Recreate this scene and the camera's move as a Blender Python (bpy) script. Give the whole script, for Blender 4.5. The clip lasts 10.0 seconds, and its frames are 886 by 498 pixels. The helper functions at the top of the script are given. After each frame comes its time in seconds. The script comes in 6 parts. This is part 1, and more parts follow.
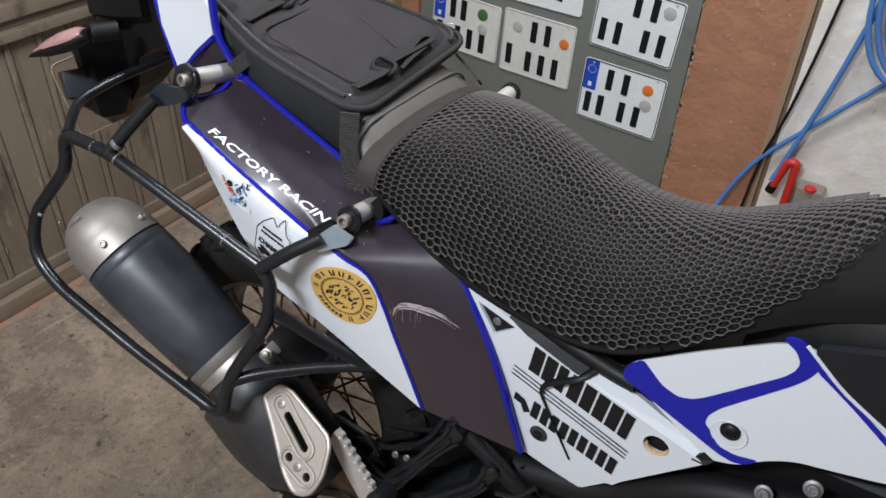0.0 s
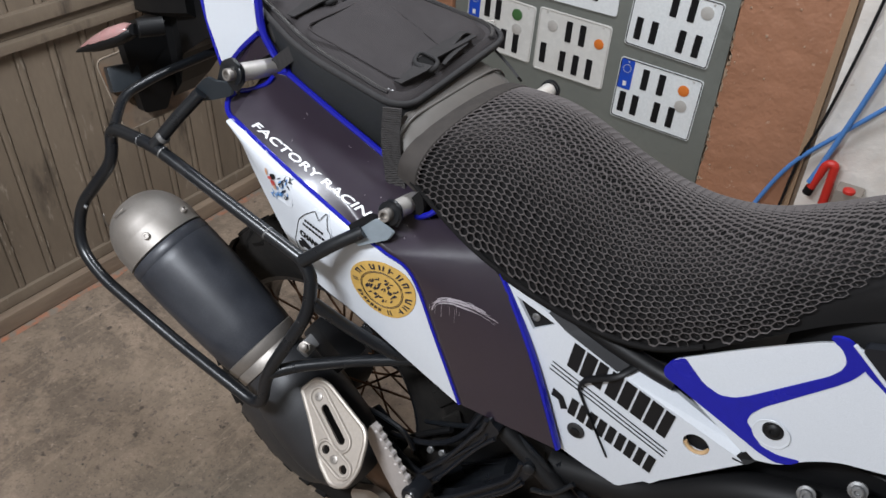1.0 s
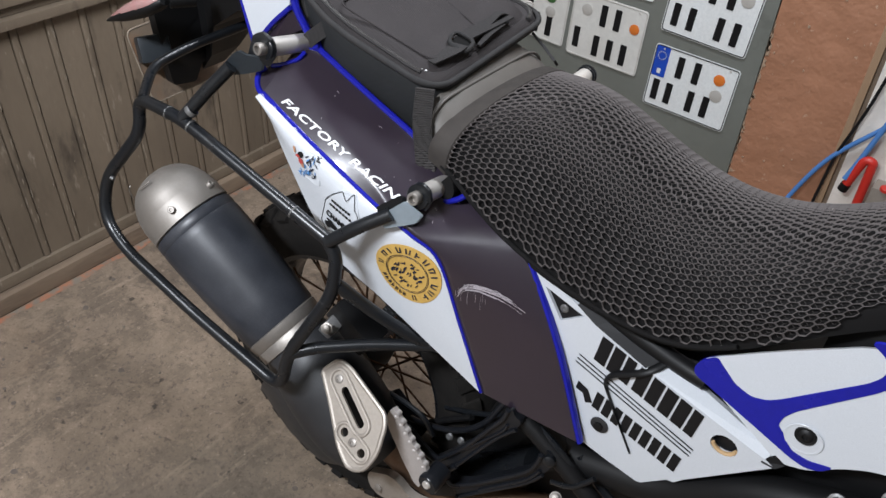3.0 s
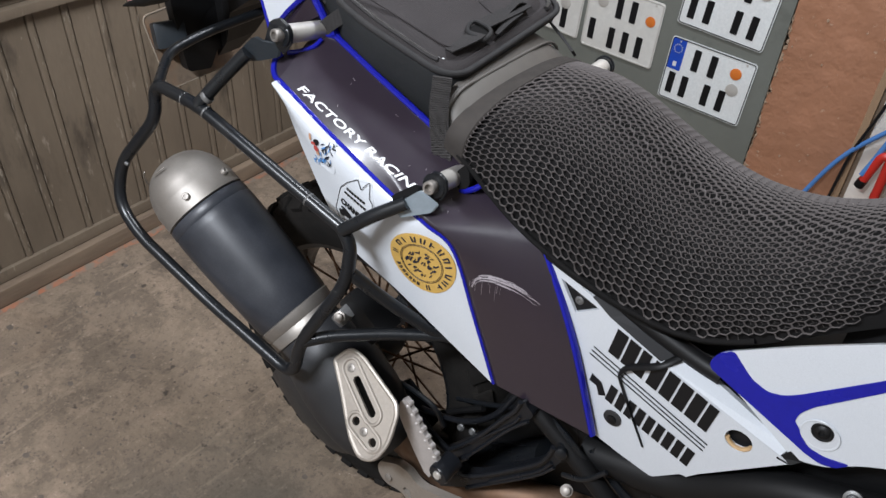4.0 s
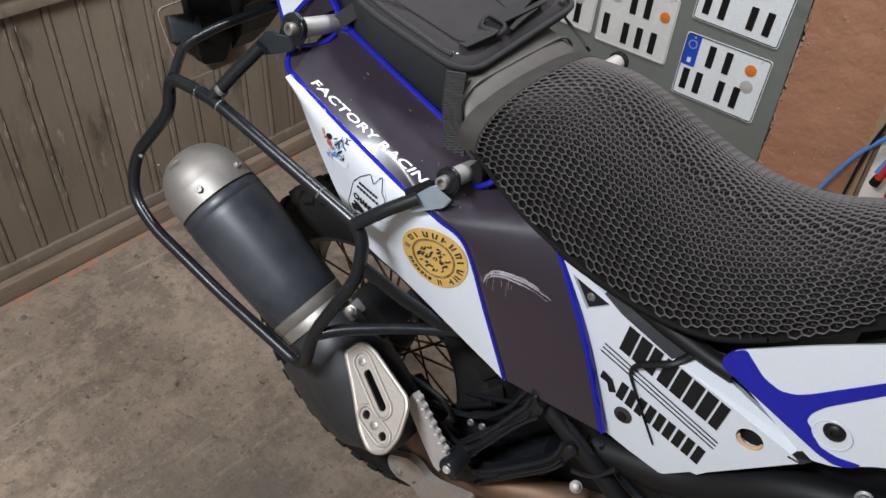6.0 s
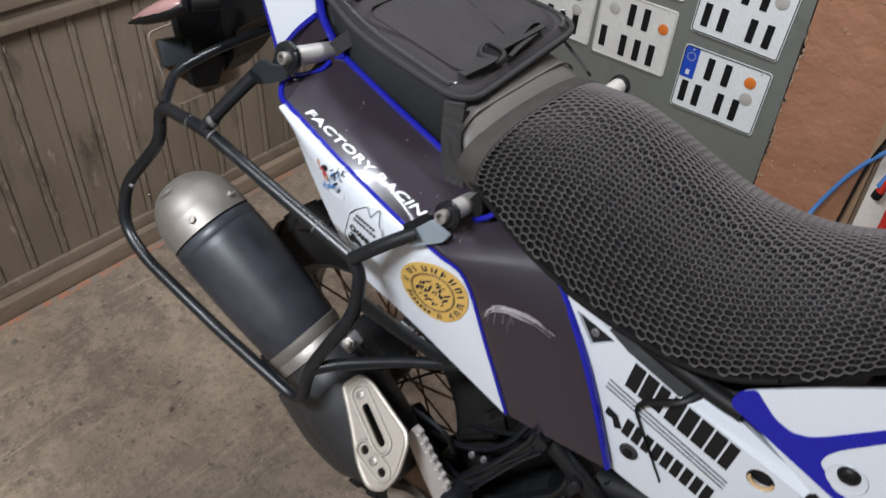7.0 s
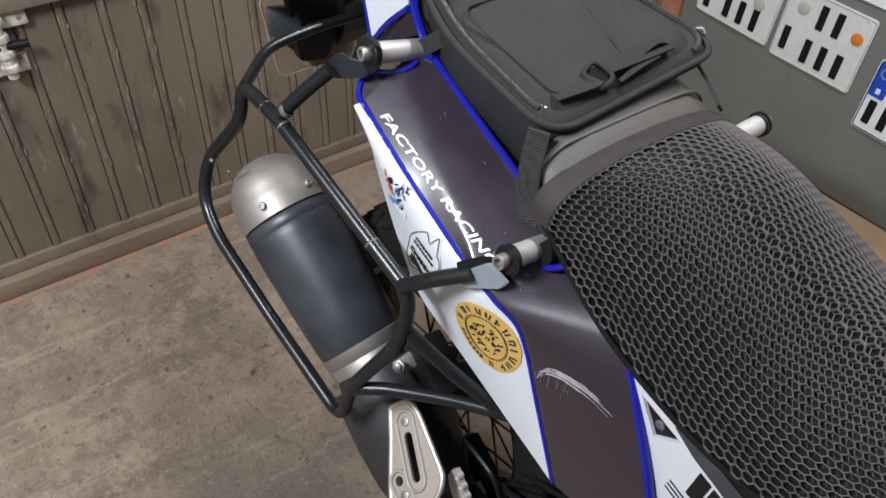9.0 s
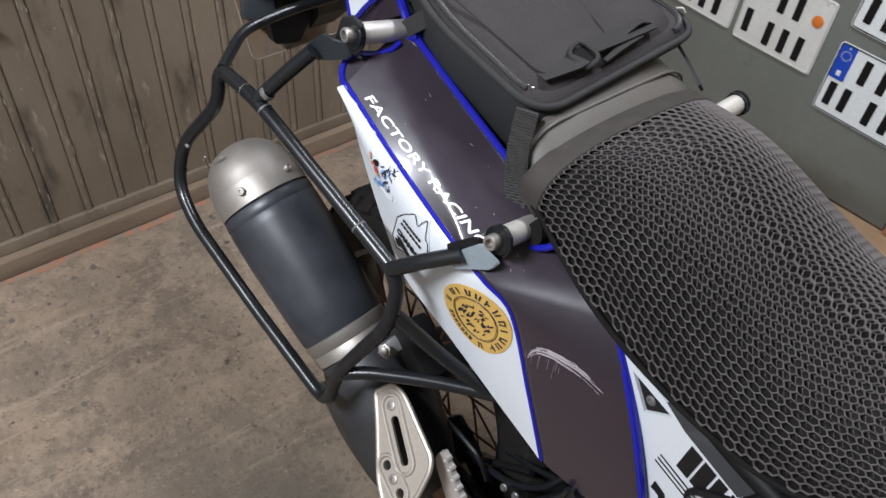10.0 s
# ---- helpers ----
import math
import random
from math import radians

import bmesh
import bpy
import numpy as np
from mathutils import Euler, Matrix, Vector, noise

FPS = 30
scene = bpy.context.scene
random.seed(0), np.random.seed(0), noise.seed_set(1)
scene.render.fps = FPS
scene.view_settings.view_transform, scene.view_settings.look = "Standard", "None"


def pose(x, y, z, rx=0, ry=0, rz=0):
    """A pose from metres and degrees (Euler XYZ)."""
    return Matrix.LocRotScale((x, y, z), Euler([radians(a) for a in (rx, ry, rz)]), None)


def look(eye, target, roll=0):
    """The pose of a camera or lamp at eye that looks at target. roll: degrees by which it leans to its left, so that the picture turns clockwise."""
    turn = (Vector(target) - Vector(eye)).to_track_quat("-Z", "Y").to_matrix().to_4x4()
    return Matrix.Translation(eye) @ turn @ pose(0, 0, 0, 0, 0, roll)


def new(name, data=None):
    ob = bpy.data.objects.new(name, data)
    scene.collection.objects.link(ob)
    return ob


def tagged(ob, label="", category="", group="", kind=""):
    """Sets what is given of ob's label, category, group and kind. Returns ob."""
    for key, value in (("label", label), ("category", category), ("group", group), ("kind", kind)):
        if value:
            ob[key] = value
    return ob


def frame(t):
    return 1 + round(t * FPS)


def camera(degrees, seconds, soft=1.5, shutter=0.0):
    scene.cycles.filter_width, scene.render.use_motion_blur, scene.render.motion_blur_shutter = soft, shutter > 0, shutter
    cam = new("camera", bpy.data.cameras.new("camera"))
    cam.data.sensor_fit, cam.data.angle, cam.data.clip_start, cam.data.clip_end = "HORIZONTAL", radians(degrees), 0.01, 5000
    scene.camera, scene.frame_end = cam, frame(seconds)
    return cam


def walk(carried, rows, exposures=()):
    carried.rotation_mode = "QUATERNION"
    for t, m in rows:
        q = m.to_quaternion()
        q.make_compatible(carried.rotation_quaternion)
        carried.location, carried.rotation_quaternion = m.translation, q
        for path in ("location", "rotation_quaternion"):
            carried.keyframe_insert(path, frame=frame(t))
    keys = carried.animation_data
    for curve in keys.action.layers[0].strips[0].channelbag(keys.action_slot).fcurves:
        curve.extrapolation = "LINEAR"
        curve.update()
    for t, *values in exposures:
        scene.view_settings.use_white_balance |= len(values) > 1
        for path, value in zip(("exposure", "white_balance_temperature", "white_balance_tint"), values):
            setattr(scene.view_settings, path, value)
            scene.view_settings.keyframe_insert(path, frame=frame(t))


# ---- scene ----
cam = camera(58.8, 10.0, shutter=0.5)
PATH = [
    (0, (0.56, -0.851, 1.48), (-0.288, 0.505, 0.278), 2.6),
    (0.5, (0.554, -0.866, 1.476), (-0.323, 0.471, 0.274), 2.1),
    (1, (0.549, -0.869, 1.475), (-0.354, 0.451, 0.274), 1.9),
    (1.5, (0.532, -0.862, 1.468), (-0.386, 0.434, 0.253), 2.0),
    (2, (0.529, -0.864, 1.467), (-0.393, 0.423, 0.245), 2.4),
    (2.5, (0.531, -0.857, 1.467), (-0.391, 0.422, 0.236), 2.8),
    (4, (0.521, -0.861, 1.459), (-0.415, 0.382, 0.203), 3.3),
    (4.5, (0.525, -0.861, 1.458), (-0.419, 0.371, 0.197), 3.2),
    (5, (0.521, -0.864, 1.458), (-0.429, 0.36, 0.193), 3.1),
    (5.5, (0.521, -0.863, 1.459), (-0.437, 0.354, 0.193), 3.2),
    (6.8, (0.497, -0.853, 1.469), (-0.439, 0.374, 0.197), 3.3),
    (7, (0.484, -0.827, 1.474), (-0.462, 0.401, 0.211), 3.0),
    (7.2, (0.485, -0.768, 1.47), (-0.466, 0.455, 0.205), 2.7),
    (7.5, (0.49, -0.687, 1.483), (-0.506, 0.5, 0.219), 4.2),
    (7.7, (0.47, -0.659, 1.492), (-0.595, 0.458, 0.219), 4.3),
    (8, (0.439, -0.649, 1.485), (-0.757, 0.318, 0.206), 2.6),
    (8.5, (0.448, -0.644, 1.48), (-0.757, 0.287, 0.185), 2.6),
    (9, (0.452, -0.634, 1.474), (-0.708, 0.264, 0.114), 2.5),
    (9.5, (0.449, -0.632, 1.471), (-0.696, 0.262, 0.097), 2.3),
    (10, (0.433, -0.662, 1.466), (-0.646, 0.304, 0.087), 4.3),
]
walk(cam, [(t, look(eye, target, roll)) for t, eye, target, roll in PATH], [(0, -0.02), (4, 0.03), (7, 0.04), (8.2, 0.09), (10, 0.10)])

# ---- light ----
world = bpy.data.worlds.new("world")
scene.world = world
world.use_nodes = True
world.node_tree.nodes["Background"].inputs["Color"].default_value = (0.9, 0.95, 1.0, 1)
world.node_tree.nodes["Background"].inputs["Strength"].default_value = 0.10
# Both unseen: first set from highlights, second added to brighten the north wall.
LAMPS = [((-0.10, -1.55, 2.30), 0.65, 0.14, 82), ((-0.10, 0.55, 2.42), 1.2, 0.12, 36)]
for place, long, wide, watts in LAMPS:
    data = bpy.data.lights.new("unseen_overhead_light", "AREA")
    data.shape, data.size, data.size_y, data.energy, data.color = "RECTANGLE", long, wide, watts, (0.95, 1.0, 1.08)
    lamp = new("unseen_overhead_light", data)
    lamp.matrix_world = pose(*place)

# ---- tools for building ----
from mathutils.geometry import tessellate_polygon


def base_of(ob):
    """Where a thing or part stands in the world; parents only ever shift."""
    at = Vector((0, 0, 0))
    while ob:
        at += ob.location
        ob = ob.parent
    return at


def thing(name, at, label, category, group="", kind=""):
    ob = new(name)
    ob.location = at
    ob.empty_display_size = 0.05
    return tagged(ob, label, category, group, kind)


def part(name, bm, material, parent=None, label="", smooth=True, angle=40, kind=""):
    """One mesh, given in world metres, linked under its thing or part."""
    off = base_of(parent)
    if parent:
        bmesh.ops.translate(bm, vec=-off, verts=bm.verts)
    bmesh.ops.recalc_face_normals(bm, faces=bm.faces)
    me = bpy.data.meshes.new(name)
    for f in bm.faces:
        f.smooth = smooth
    if smooth:
        for e in bm.edges:
            e.smooth = len(e.link_faces) == 2 and e.calc_face_angle(0) < radians(angle)
    bm.to_mesh(me)
    bm.free()
    me.materials.append(material)
    ob = new(name, me)
    ob.parent = parent
    return tagged(ob, label, kind=kind)


def solo(name, bm, material, label, category, group="", kind="", smooth=True, angle=40):
    return tagged(part(name, bm, material, None, label, smooth, angle), "", category, group, kind)


def rounded(points, radius):
    """A line of points whose inner corners are rounded off."""
    pts = [Vector(p) for p in points]
    out = [pts[0]]
    for a, b, c in zip(pts, pts[1:], pts[2:]):
        d = min(radius, (a - b).length * 0.48, (c - b).length * 0.48)
        p, q = b + (a - b).normalized() * d, b + (c - b).normalized() * d
        for k in range(7):
            s = k / 6
            out.append(p * (1 - s) ** 2 + b * 2 * s * (1 - s) + q * s * s)
    out.append(pts[-1])
    return out


def spline(points, steps=8):
    """A smooth curve through the points."""
    p = [Vector(v) for v in points]
    p = [p[0] * 2 - p[1]] + p + [p[-1] * 2 - p[-2]]
    out = []
    for i in range(1, len(p) - 2):
        for k in range(steps):
            s = k / steps
            out.append(0.5 * (2 * p[i] + (p[i + 1] - p[i - 1]) * s + (2 * p[i - 1] - 5 * p[i] + 4 * p[i + 1] - p[i + 2]) * s * s
                              + (3 * p[i] - p[i - 1] - 3 * p[i + 1] + p[i + 2]) * s ** 3))
    out.append(p[-2])
    return out


def skin(bm, rings, closed=True, caps=True):
    rows = [[bm.verts.new(p) for p in ring] for ring in rings]
    n = len(rows[0])
    for a, b in zip(rows, rows[1:]):
        for k in range(n if closed else n - 1):
            m = (k + 1) % n
            bm.faces.new((a[k], a[m], b[m], b[k]))
    if caps and closed:
        bm.faces.new(rows[0][::-1])
        bm.faces.new(rows[-1])
    return bm


def sweep(bm, line, r, n=12, flat=1.0, up=None, caps=True):
    """A tube along the line; r is one radius or one for each point; flat squeezes it across its second axis."""
    line = [Vector(p) for p in line]
    rings, side = [], None
    for i, p in enumerate(line):
        t = (line[min(i + 1, len(line) - 1)] - line[max(i - 1, 0)]).normalized()
        if side is None or up:
            ref = Vector(up) if up else (Vector((0, 0, 1)) if abs(t.z) < 0.9 else Vector((1, 0, 0)))
            side = t.cross(ref).normalized()
        side = (side - t * side.dot(t)).normalized()
        other = t.cross(side)
        rad = r[i] if isinstance(r, (list, tuple)) else r
        rings.append([p + side * math.cos(2 * math.pi * k / n) * rad + other * math.sin(2 * math.pi * k / n) * rad * flat for k in range(n)])
    return skin(bm, rings, True, caps)


def tube(points, r, corner=0.03, n=12, flat=1.0, up=None):
    return sweep(bmesh.new(), rounded(points, corner), r, n, flat, up)


def turned(bm, p0, axis, profile, n=24):
    """A body turned about an axis from p0; profile: (distance along the axis, radius)."""
    a = Vector(axis).normalized()
    u = a.orthogonal().normalized()
    w = a.cross(u)
    return skin(bm, [[Vector(p0) + a * d + (u * math.cos(2 * math.pi * k / n) + w * math.sin(2 * math.pi * k / n)) * max(r, 0.0004) for k in range(n)] for d, r in profile])


def ring(bm, p0, axis, r, thick, n=28, m=8, wide=1.0):
    """A ring (torus) round p0."""
    a = Vector(axis).normalized()
    u = a.orthogonal().normalized()
    w = a.cross(u)
    rings = []
    for k in range(n + 1):
        d = u * math.cos(2 * math.pi * k / n) + w * math.sin(2 * math.pi * k / n)
        rings.append([Vector(p0) + d * (r + thick * math.cos(2 * math.pi * j / m)) + a * thick * wide * math.sin(2 * math.pi * j / m) for j in range(m)])
    skin(bm, rings, True, False)
    bmesh.ops.remove_doubles(bm, verts=bm.verts, dist=1e-6)
    return bm


def box(bm, lo, hi, bevel=0.0):
    lo, hi = Vector(lo), Vector(hi)
    made = bmesh.ops.create_cube(bm, size=1, matrix=Matrix.LocRotScale((lo + hi) / 2, None, hi - lo))
    if bevel:
        edges = {e for v in made["verts"] for e in v.link_edges}
        bmesh.ops.bevel(bm, geom=list(edges), offset=bevel, segments=2, profile=0.7, affect="EDGES", clamp_overlap=True)
    return bm


def blockm(m, size, bevel=0.0):
    """A bevelled block of that size, about the pose m."""
    bm = bmesh.new()
    h = Vector(size) / 2
    box(bm, -h, h, bevel)
    bmesh.ops.transform(bm, matrix=m, verts=bm.verts)
    return bm


def slab(bm, outline, push, holes=()):
    """A sheet with that outline (and holes), as thick as the vector push."""
    loops = [[Vector(p) for p in outline]] + [[Vector(p) for p in h] for h in holes]
    flat = [p for loop in loops for p in loop]
    front = [bm.verts.new(p) for p in flat]
    back = [bm.verts.new(p + Vector(push)) for p in flat]
    for tri in tessellate_polygon(loops):
        try:
            bm.faces.new([front[i] for i in tri])
            bm.faces.new([back[i] for i in reversed(tri)])
        except ValueError:
            pass
    at = 0
    for loop in loops:
        n = len(loop)
        for k in range(n):
            a, b = at + k, at + (k + 1) % n
            bm.faces.new((front[a], front[b], back[b], back[a]))
        at += n
    return bm


def corner_round(points, radius, steps=5):
    """A closed outline with its corners rounded."""
    pts = [Vector(p) for p in points]
    out = []
    for i, b in enumerate(pts):
        a, c = pts[i - 1], pts[(i + 1) % len(pts)]
        d = min(radius, (a - b).length * 0.45, (c - b).length * 0.45)
        p, q = b + (a - b).normalized() * d, b + (c - b).normalized() * d
        for k in range(steps + 1):
            s = k / steps
            out.append(p * (1 - s) ** 2 + b * 2 * s * (1 - s) + q * s * s)
    return out


def oval(p, u, w, n=20):
    """A closed oval about p with half axes u and w."""
    p, u, w = Vector(p), Vector(u), Vector(w)
    return [p + u * math.cos(2 * math.pi * k / n) + w * math.sin(2 * math.pi * k / n) for k in range(n)]


def letters(text, size, m, bold=0.0, shear=0.0, wide=1.0, depth=0.0006, span=0.0):
    """Writing in the built-in font, from the pose m along its x axis."""
    data = bpy.data.curves.new("writing", "FONT")
    data.body, data.size, data.offset, data.shear, data.extrude = text, size, bold, shear, depth / 2
    data.resolution_u = 3
    ob = new("writing", data)
    me = bpy.data.meshes.new_from_object(ob.evaluated_get(bpy.context.evaluated_depsgraph_get()))
    bpy.data.objects.remove(ob)
    bm = bmesh.new()
    bm.from_mesh(me)
    bpy.data.meshes.remove(me)
    if span:
        xs = [v.co.x for v in bm.verts]
        wide = span / (max(xs) - min(xs))
    bmesh.ops.transform(bm, matrix=m @ Matrix.Diagonal((wide, 1, 1, 1)), verts=bm.verts)
    return bm


def frame_of(p, along, up):
    """A pose at p whose x axis runs along, and whose y axis lies towards up."""
    x = Vector(along).normalized()
    z = x.cross(Vector(up)).normalized()
    y = z.cross(x)
    return Matrix(((x.x, y.x, z.x, p[0]), (x.y, y.y, z.y, p[1]), (x.z, y.z, z.z, p[2]), (0, 0, 0, 1)))


# ---- materials ----
def surface(name, colour, rough=0.5, metal=0.0, other=None, patch=6.0, amount=0.5, grain=120.0, relief=0.1, depth=0.002, speck=None, coat=0.0, rvar=0.1, stretch=(1, 1, 1), spec=0.5, speck2=None, each=0.0, crisp=0.0):
    """A surface of two colours mixed in patches, with fine grain, relief and, at will, specks of wear (colour, amount, scale)."""
    mat = bpy.data.materials.new(name)
    mat.use_nodes = True
    nt = mat.node_tree
    n, l = nt.nodes, nt.links
    bsdf = n["Principled BSDF"]
    bsdf.inputs["Metallic"].default_value = metal
    bsdf.inputs["Coat Weight"].default_value = coat
    bsdf.inputs["Coat Roughness"].default_value = 0.12
    bsdf.inputs["Specular IOR Level"].default_value = spec
    geo = n.new("ShaderNodeNewGeometry")
    mapping = n.new("ShaderNodeMapping")
    mapping.inputs["Scale"].default_value = stretch
    l.new(geo.outputs["Position"], mapping.inputs["Vector"])

    def noise_at(scale, detail=4.0, rough_=0.6):
        t = n.new("ShaderNodeTexNoise")
        t.inputs["Scale"].default_value, t.inputs["Detail"].default_value, t.inputs["Roughness"].default_value = scale, detail, rough_
        l.new(mapping.outputs["Vector"], t.inputs["Vector"])
        return t.outputs["Fac"]

    def ramp(fac, lo, hi):
        r = n.new("ShaderNodeMapRange")
        r.inputs["From Min"].default_value, r.inputs["From Max"].default_value = lo, hi
        l.new(fac, r.inputs["Value"])
        return r.outputs["Result"]

    def mix(fac, a, b):
        m = n.new("ShaderNodeMix")
        m.data_type = "RGBA"
        l.new(fac, m.inputs["Factor"])
        for sock, c in ((m.inputs["A"], a), (m.inputs["B"], b)):
            if isinstance(c, (tuple, list)):
                sock.default_value = (*c, 1)
            else:
                l.new(c, sock)
        return m.outputs["Result"]

    other = other or tuple(c * 0.8 for c in colour)
    col = mix(ramp(noise_at(patch, 7.0 if crisp else 4.0), *((0.5 - crisp / 2, 0.5 + crisp / 2) if crisp else (0.5 - 0.25 * (1 - amount) - 0.05, 0.8))), colour, other)
    fine = noise_at(grain, 3.0)
    col = mix(ramp(fine, 0.35, 0.9), col, tuple(c * 0.82 for c in colour))
    if speck:
        col = mix(ramp(noise_at(speck[2], 6.0, 0.7), 1 - speck[1], 1 - speck[1] + (speck[3] if len(speck) > 3 else 0.06)), col, speck[0])
    if each:
        info = n.new("ShaderNodeObjectInfo")
        scale = n.new("ShaderNodeMath")
        scale.operation = "MULTIPLY"
        scale.inputs[1].default_value = each
        l.new(info.outputs["Random"], scale.inputs[0])
        col = mix(scale.outputs[0], col, tuple(c * 0.45 for c in colour))
    if speck2:
        col = mix(ramp(noise_at(speck2[2], 5.0, 0.65), 1 - speck2[1], 1 - speck2[1] + (speck2[3] if len(speck2) > 3 else 0.05)), col, speck2[0])
    l.new(col, bsdf.inputs["Base Color"])
    r = n.new("ShaderNodeMapRange")
    r.inputs["To Min"].default_value, r.inputs["To Max"].default_value = max(rough - rvar, 0.03), min(rough + rvar, 1)
    l.new(noise_at(patch * 2.3), r.inputs["Value"])
    l.new(r.outputs["Result"], bsdf.inputs["Roughness"])
    if relief:
        b = n.new("ShaderNodeBump")
        b.inputs["Strength"].default_value, b.inputs["Distance"].default_value = relief, depth
        l.new(fine, b.inputs["Height"])
        l.new(b.outputs["Normal"], bsdf.inputs["Normal"])
    return mat


def woven(name, colour, pitch, rough=0.85, relief=0.6, axes=("X", "Y")):
    """Woven cloth: crossing threads of that pitch, as relief."""
    mat = surface(name, colour, rough, other=tuple(c * 1.35 for c in colour), patch=9, grain=300, relief=0, spec=0.22, speck=(tuple(c * 2.6 for c in colour), 0.29, 70))
    nt = mat.node_tree
    n, l = nt.nodes, nt.links
    geo = n.new("ShaderNodeNewGeometry")
    heights = []
    for axis in axes:
        w = n.new("ShaderNodeTexWave")
        w.bands_direction = axis
        w.inputs["Scale"].default_value = 0.314 / pitch
        w.inputs["Distortion"].default_value = 0.4
        l.new(geo.outputs["Position"], w.inputs["Vector"])
        heights.append(w.outputs["Fac"])
    mul = n.new("ShaderNodeMath")
    mul.operation = "MULTIPLY"
    l.new(heights[0], mul.inputs[0])
    l.new(heights[1], mul.inputs[1])
    b = n.new("ShaderNodeBump")
    b.inputs["Strength"].default_value, b.inputs["Distance"].default_value = relief, pitch * 0.3
    l.new(mul.outputs[0], b.inputs["Height"])
    l.new(b.outputs["Normal"], n["Principled BSDF"].inputs["Normal"])
    return mat


def concrete_floor():
    """Worn concrete: broad stains, mottling, dark pits and pale crumbs, each at its own scale."""
    mat = surface("concrete", (0.2, 0.16, 0.12), 0.8, relief=0)
    nt = mat.node_tree
    n, l = nt.nodes, nt.links
    bsdf = n["Principled BSDF"]
    geo = n.new("ShaderNodeNewGeometry")

    swept = n.new("ShaderNodeMapping")
    swept.inputs["Scale"].default_value, swept.inputs["Rotation"].default_value = (1.0, 0.09, 1.0), (0, 0, radians(-14))
    l.new(geo.outputs["Position"], swept.inputs["Vector"])

    def noise_at(scale, detail, rough, lay=0):
        t = n.new("ShaderNodeTexNoise")
        t.inputs["Scale"].default_value, t.inputs["Detail"].default_value, t.inputs["Roughness"].default_value = scale, detail, rough
        l.new(swept.outputs["Vector"] if lay else geo.outputs["Position"], t.inputs["Vector"])
        return t.outputs["Fac"]

    col = None
    for scale, detail, rough, lo, hi, most, c, lay in ((2.2, 7, 0.65, 0.38, 0.62, 1.0, (0.115, 0.087, 0.064), 0), (11, 10, 0.77, 0.46, 0.60, 0.85, (0.273, 0.204, 0.147), 0), (5.5, 10, 0.8, 0.53, 0.62, 0.60, (0.074, 0.059, 0.046), 0), (16, 9, 0.8, 0.56, 0.63, 0.45, (0.328, 0.251, 0.185), 1), (12, 8, 0.75, 0.57, 0.68, 0.3, (0.071, 0.055, 0.043), 1), (42, 10, 0.82, 0.55, 0.62, 0.7, (0.060, 0.046, 0.035), 0), (60, 10, 0.85, 0.56, 0.64, 0.75, (0.361, 0.276, 0.210), 0), (1.7, 5, 0.6, 0.5, 0.72, 0.5, (0.235, 0.153, 0.098), 0), (20, 6, 0.62, 0.655, 0.685, 0.85, (0.039, 0.030, 0.023), 0), (75, 3, 0.6, 0.72, 0.75, 0.8, (0.547, 0.452, 0.370), 0), (130, 4, 0.7, 0.57, 0.68, 0.55, (0.049, 0.036, 0.028), 0)):
        r = n.new("ShaderNodeMapRange")
        r.inputs["From Min"].default_value, r.inputs["From Max"].default_value, r.inputs["To Max"].default_value = lo, hi, most
        l.new(noise_at(scale, detail, rough, lay), r.inputs["Value"])
        m = n.new("ShaderNodeMix")
        m.data_type = "RGBA"
        l.new(r.outputs["Result"], m.inputs["Factor"])
        m.inputs["B"].default_value = (*c, 1)
        if col is None:
            m.inputs["A"].default_value = (0.182, 0.137, 0.097, 1)
        else:
            l.new(col, m.inputs["A"])
        col = m.outputs["Result"]
    # a broad darker patch, ragged at its rim, on the floor beside the rear wheel
    off = n.new("ShaderNodeVectorMath")
    off.operation = "DISTANCE"
    off.inputs[1].default_value = (-0.30, -0.42, 0.0)
    l.new(geo.outputs["Position"], off.inputs[0])
    rag = n.new("ShaderNodeMath")
    rag.operation, rag.inputs[1].default_value = "MULTIPLY_ADD", 0.55
    l.new(noise_at(6, 8, 0.75), rag.inputs[0])
    l.new(off.outputs["Value"], rag.inputs[2])
    r = n.new("ShaderNodeMapRange")
    r.inputs["From Min"].default_value, r.inputs["From Max"].default_value, r.inputs["To Min"].default_value, r.inputs["To Max"].default_value = 0.34, 0.62, 0.62, 0.0
    l.new(rag.outputs["Value"], r.inputs["Value"])
    m = n.new("ShaderNodeMix")
    m.data_type = "RGBA"
    l.new(r.outputs["Result"], m.inputs["Factor"])
    l.new(col, m.inputs["A"])
    m.inputs["B"].default_value = (0.058, 0.054, 0.043, 1)
    col = m.outputs["Result"]
    l.new(col, bsdf.inputs["Base Color"])
    b = n.new("ShaderNodeBump")
    b.inputs["Strength"].default_value, b.inputs["Distance"].default_value = 0.5, 0.004
    l.new(noise_at(55, 8, 0.7), b.inputs["Height"])
    l.new(b.outputs["Normal"], bsdf.inputs["Normal"])
    return mat


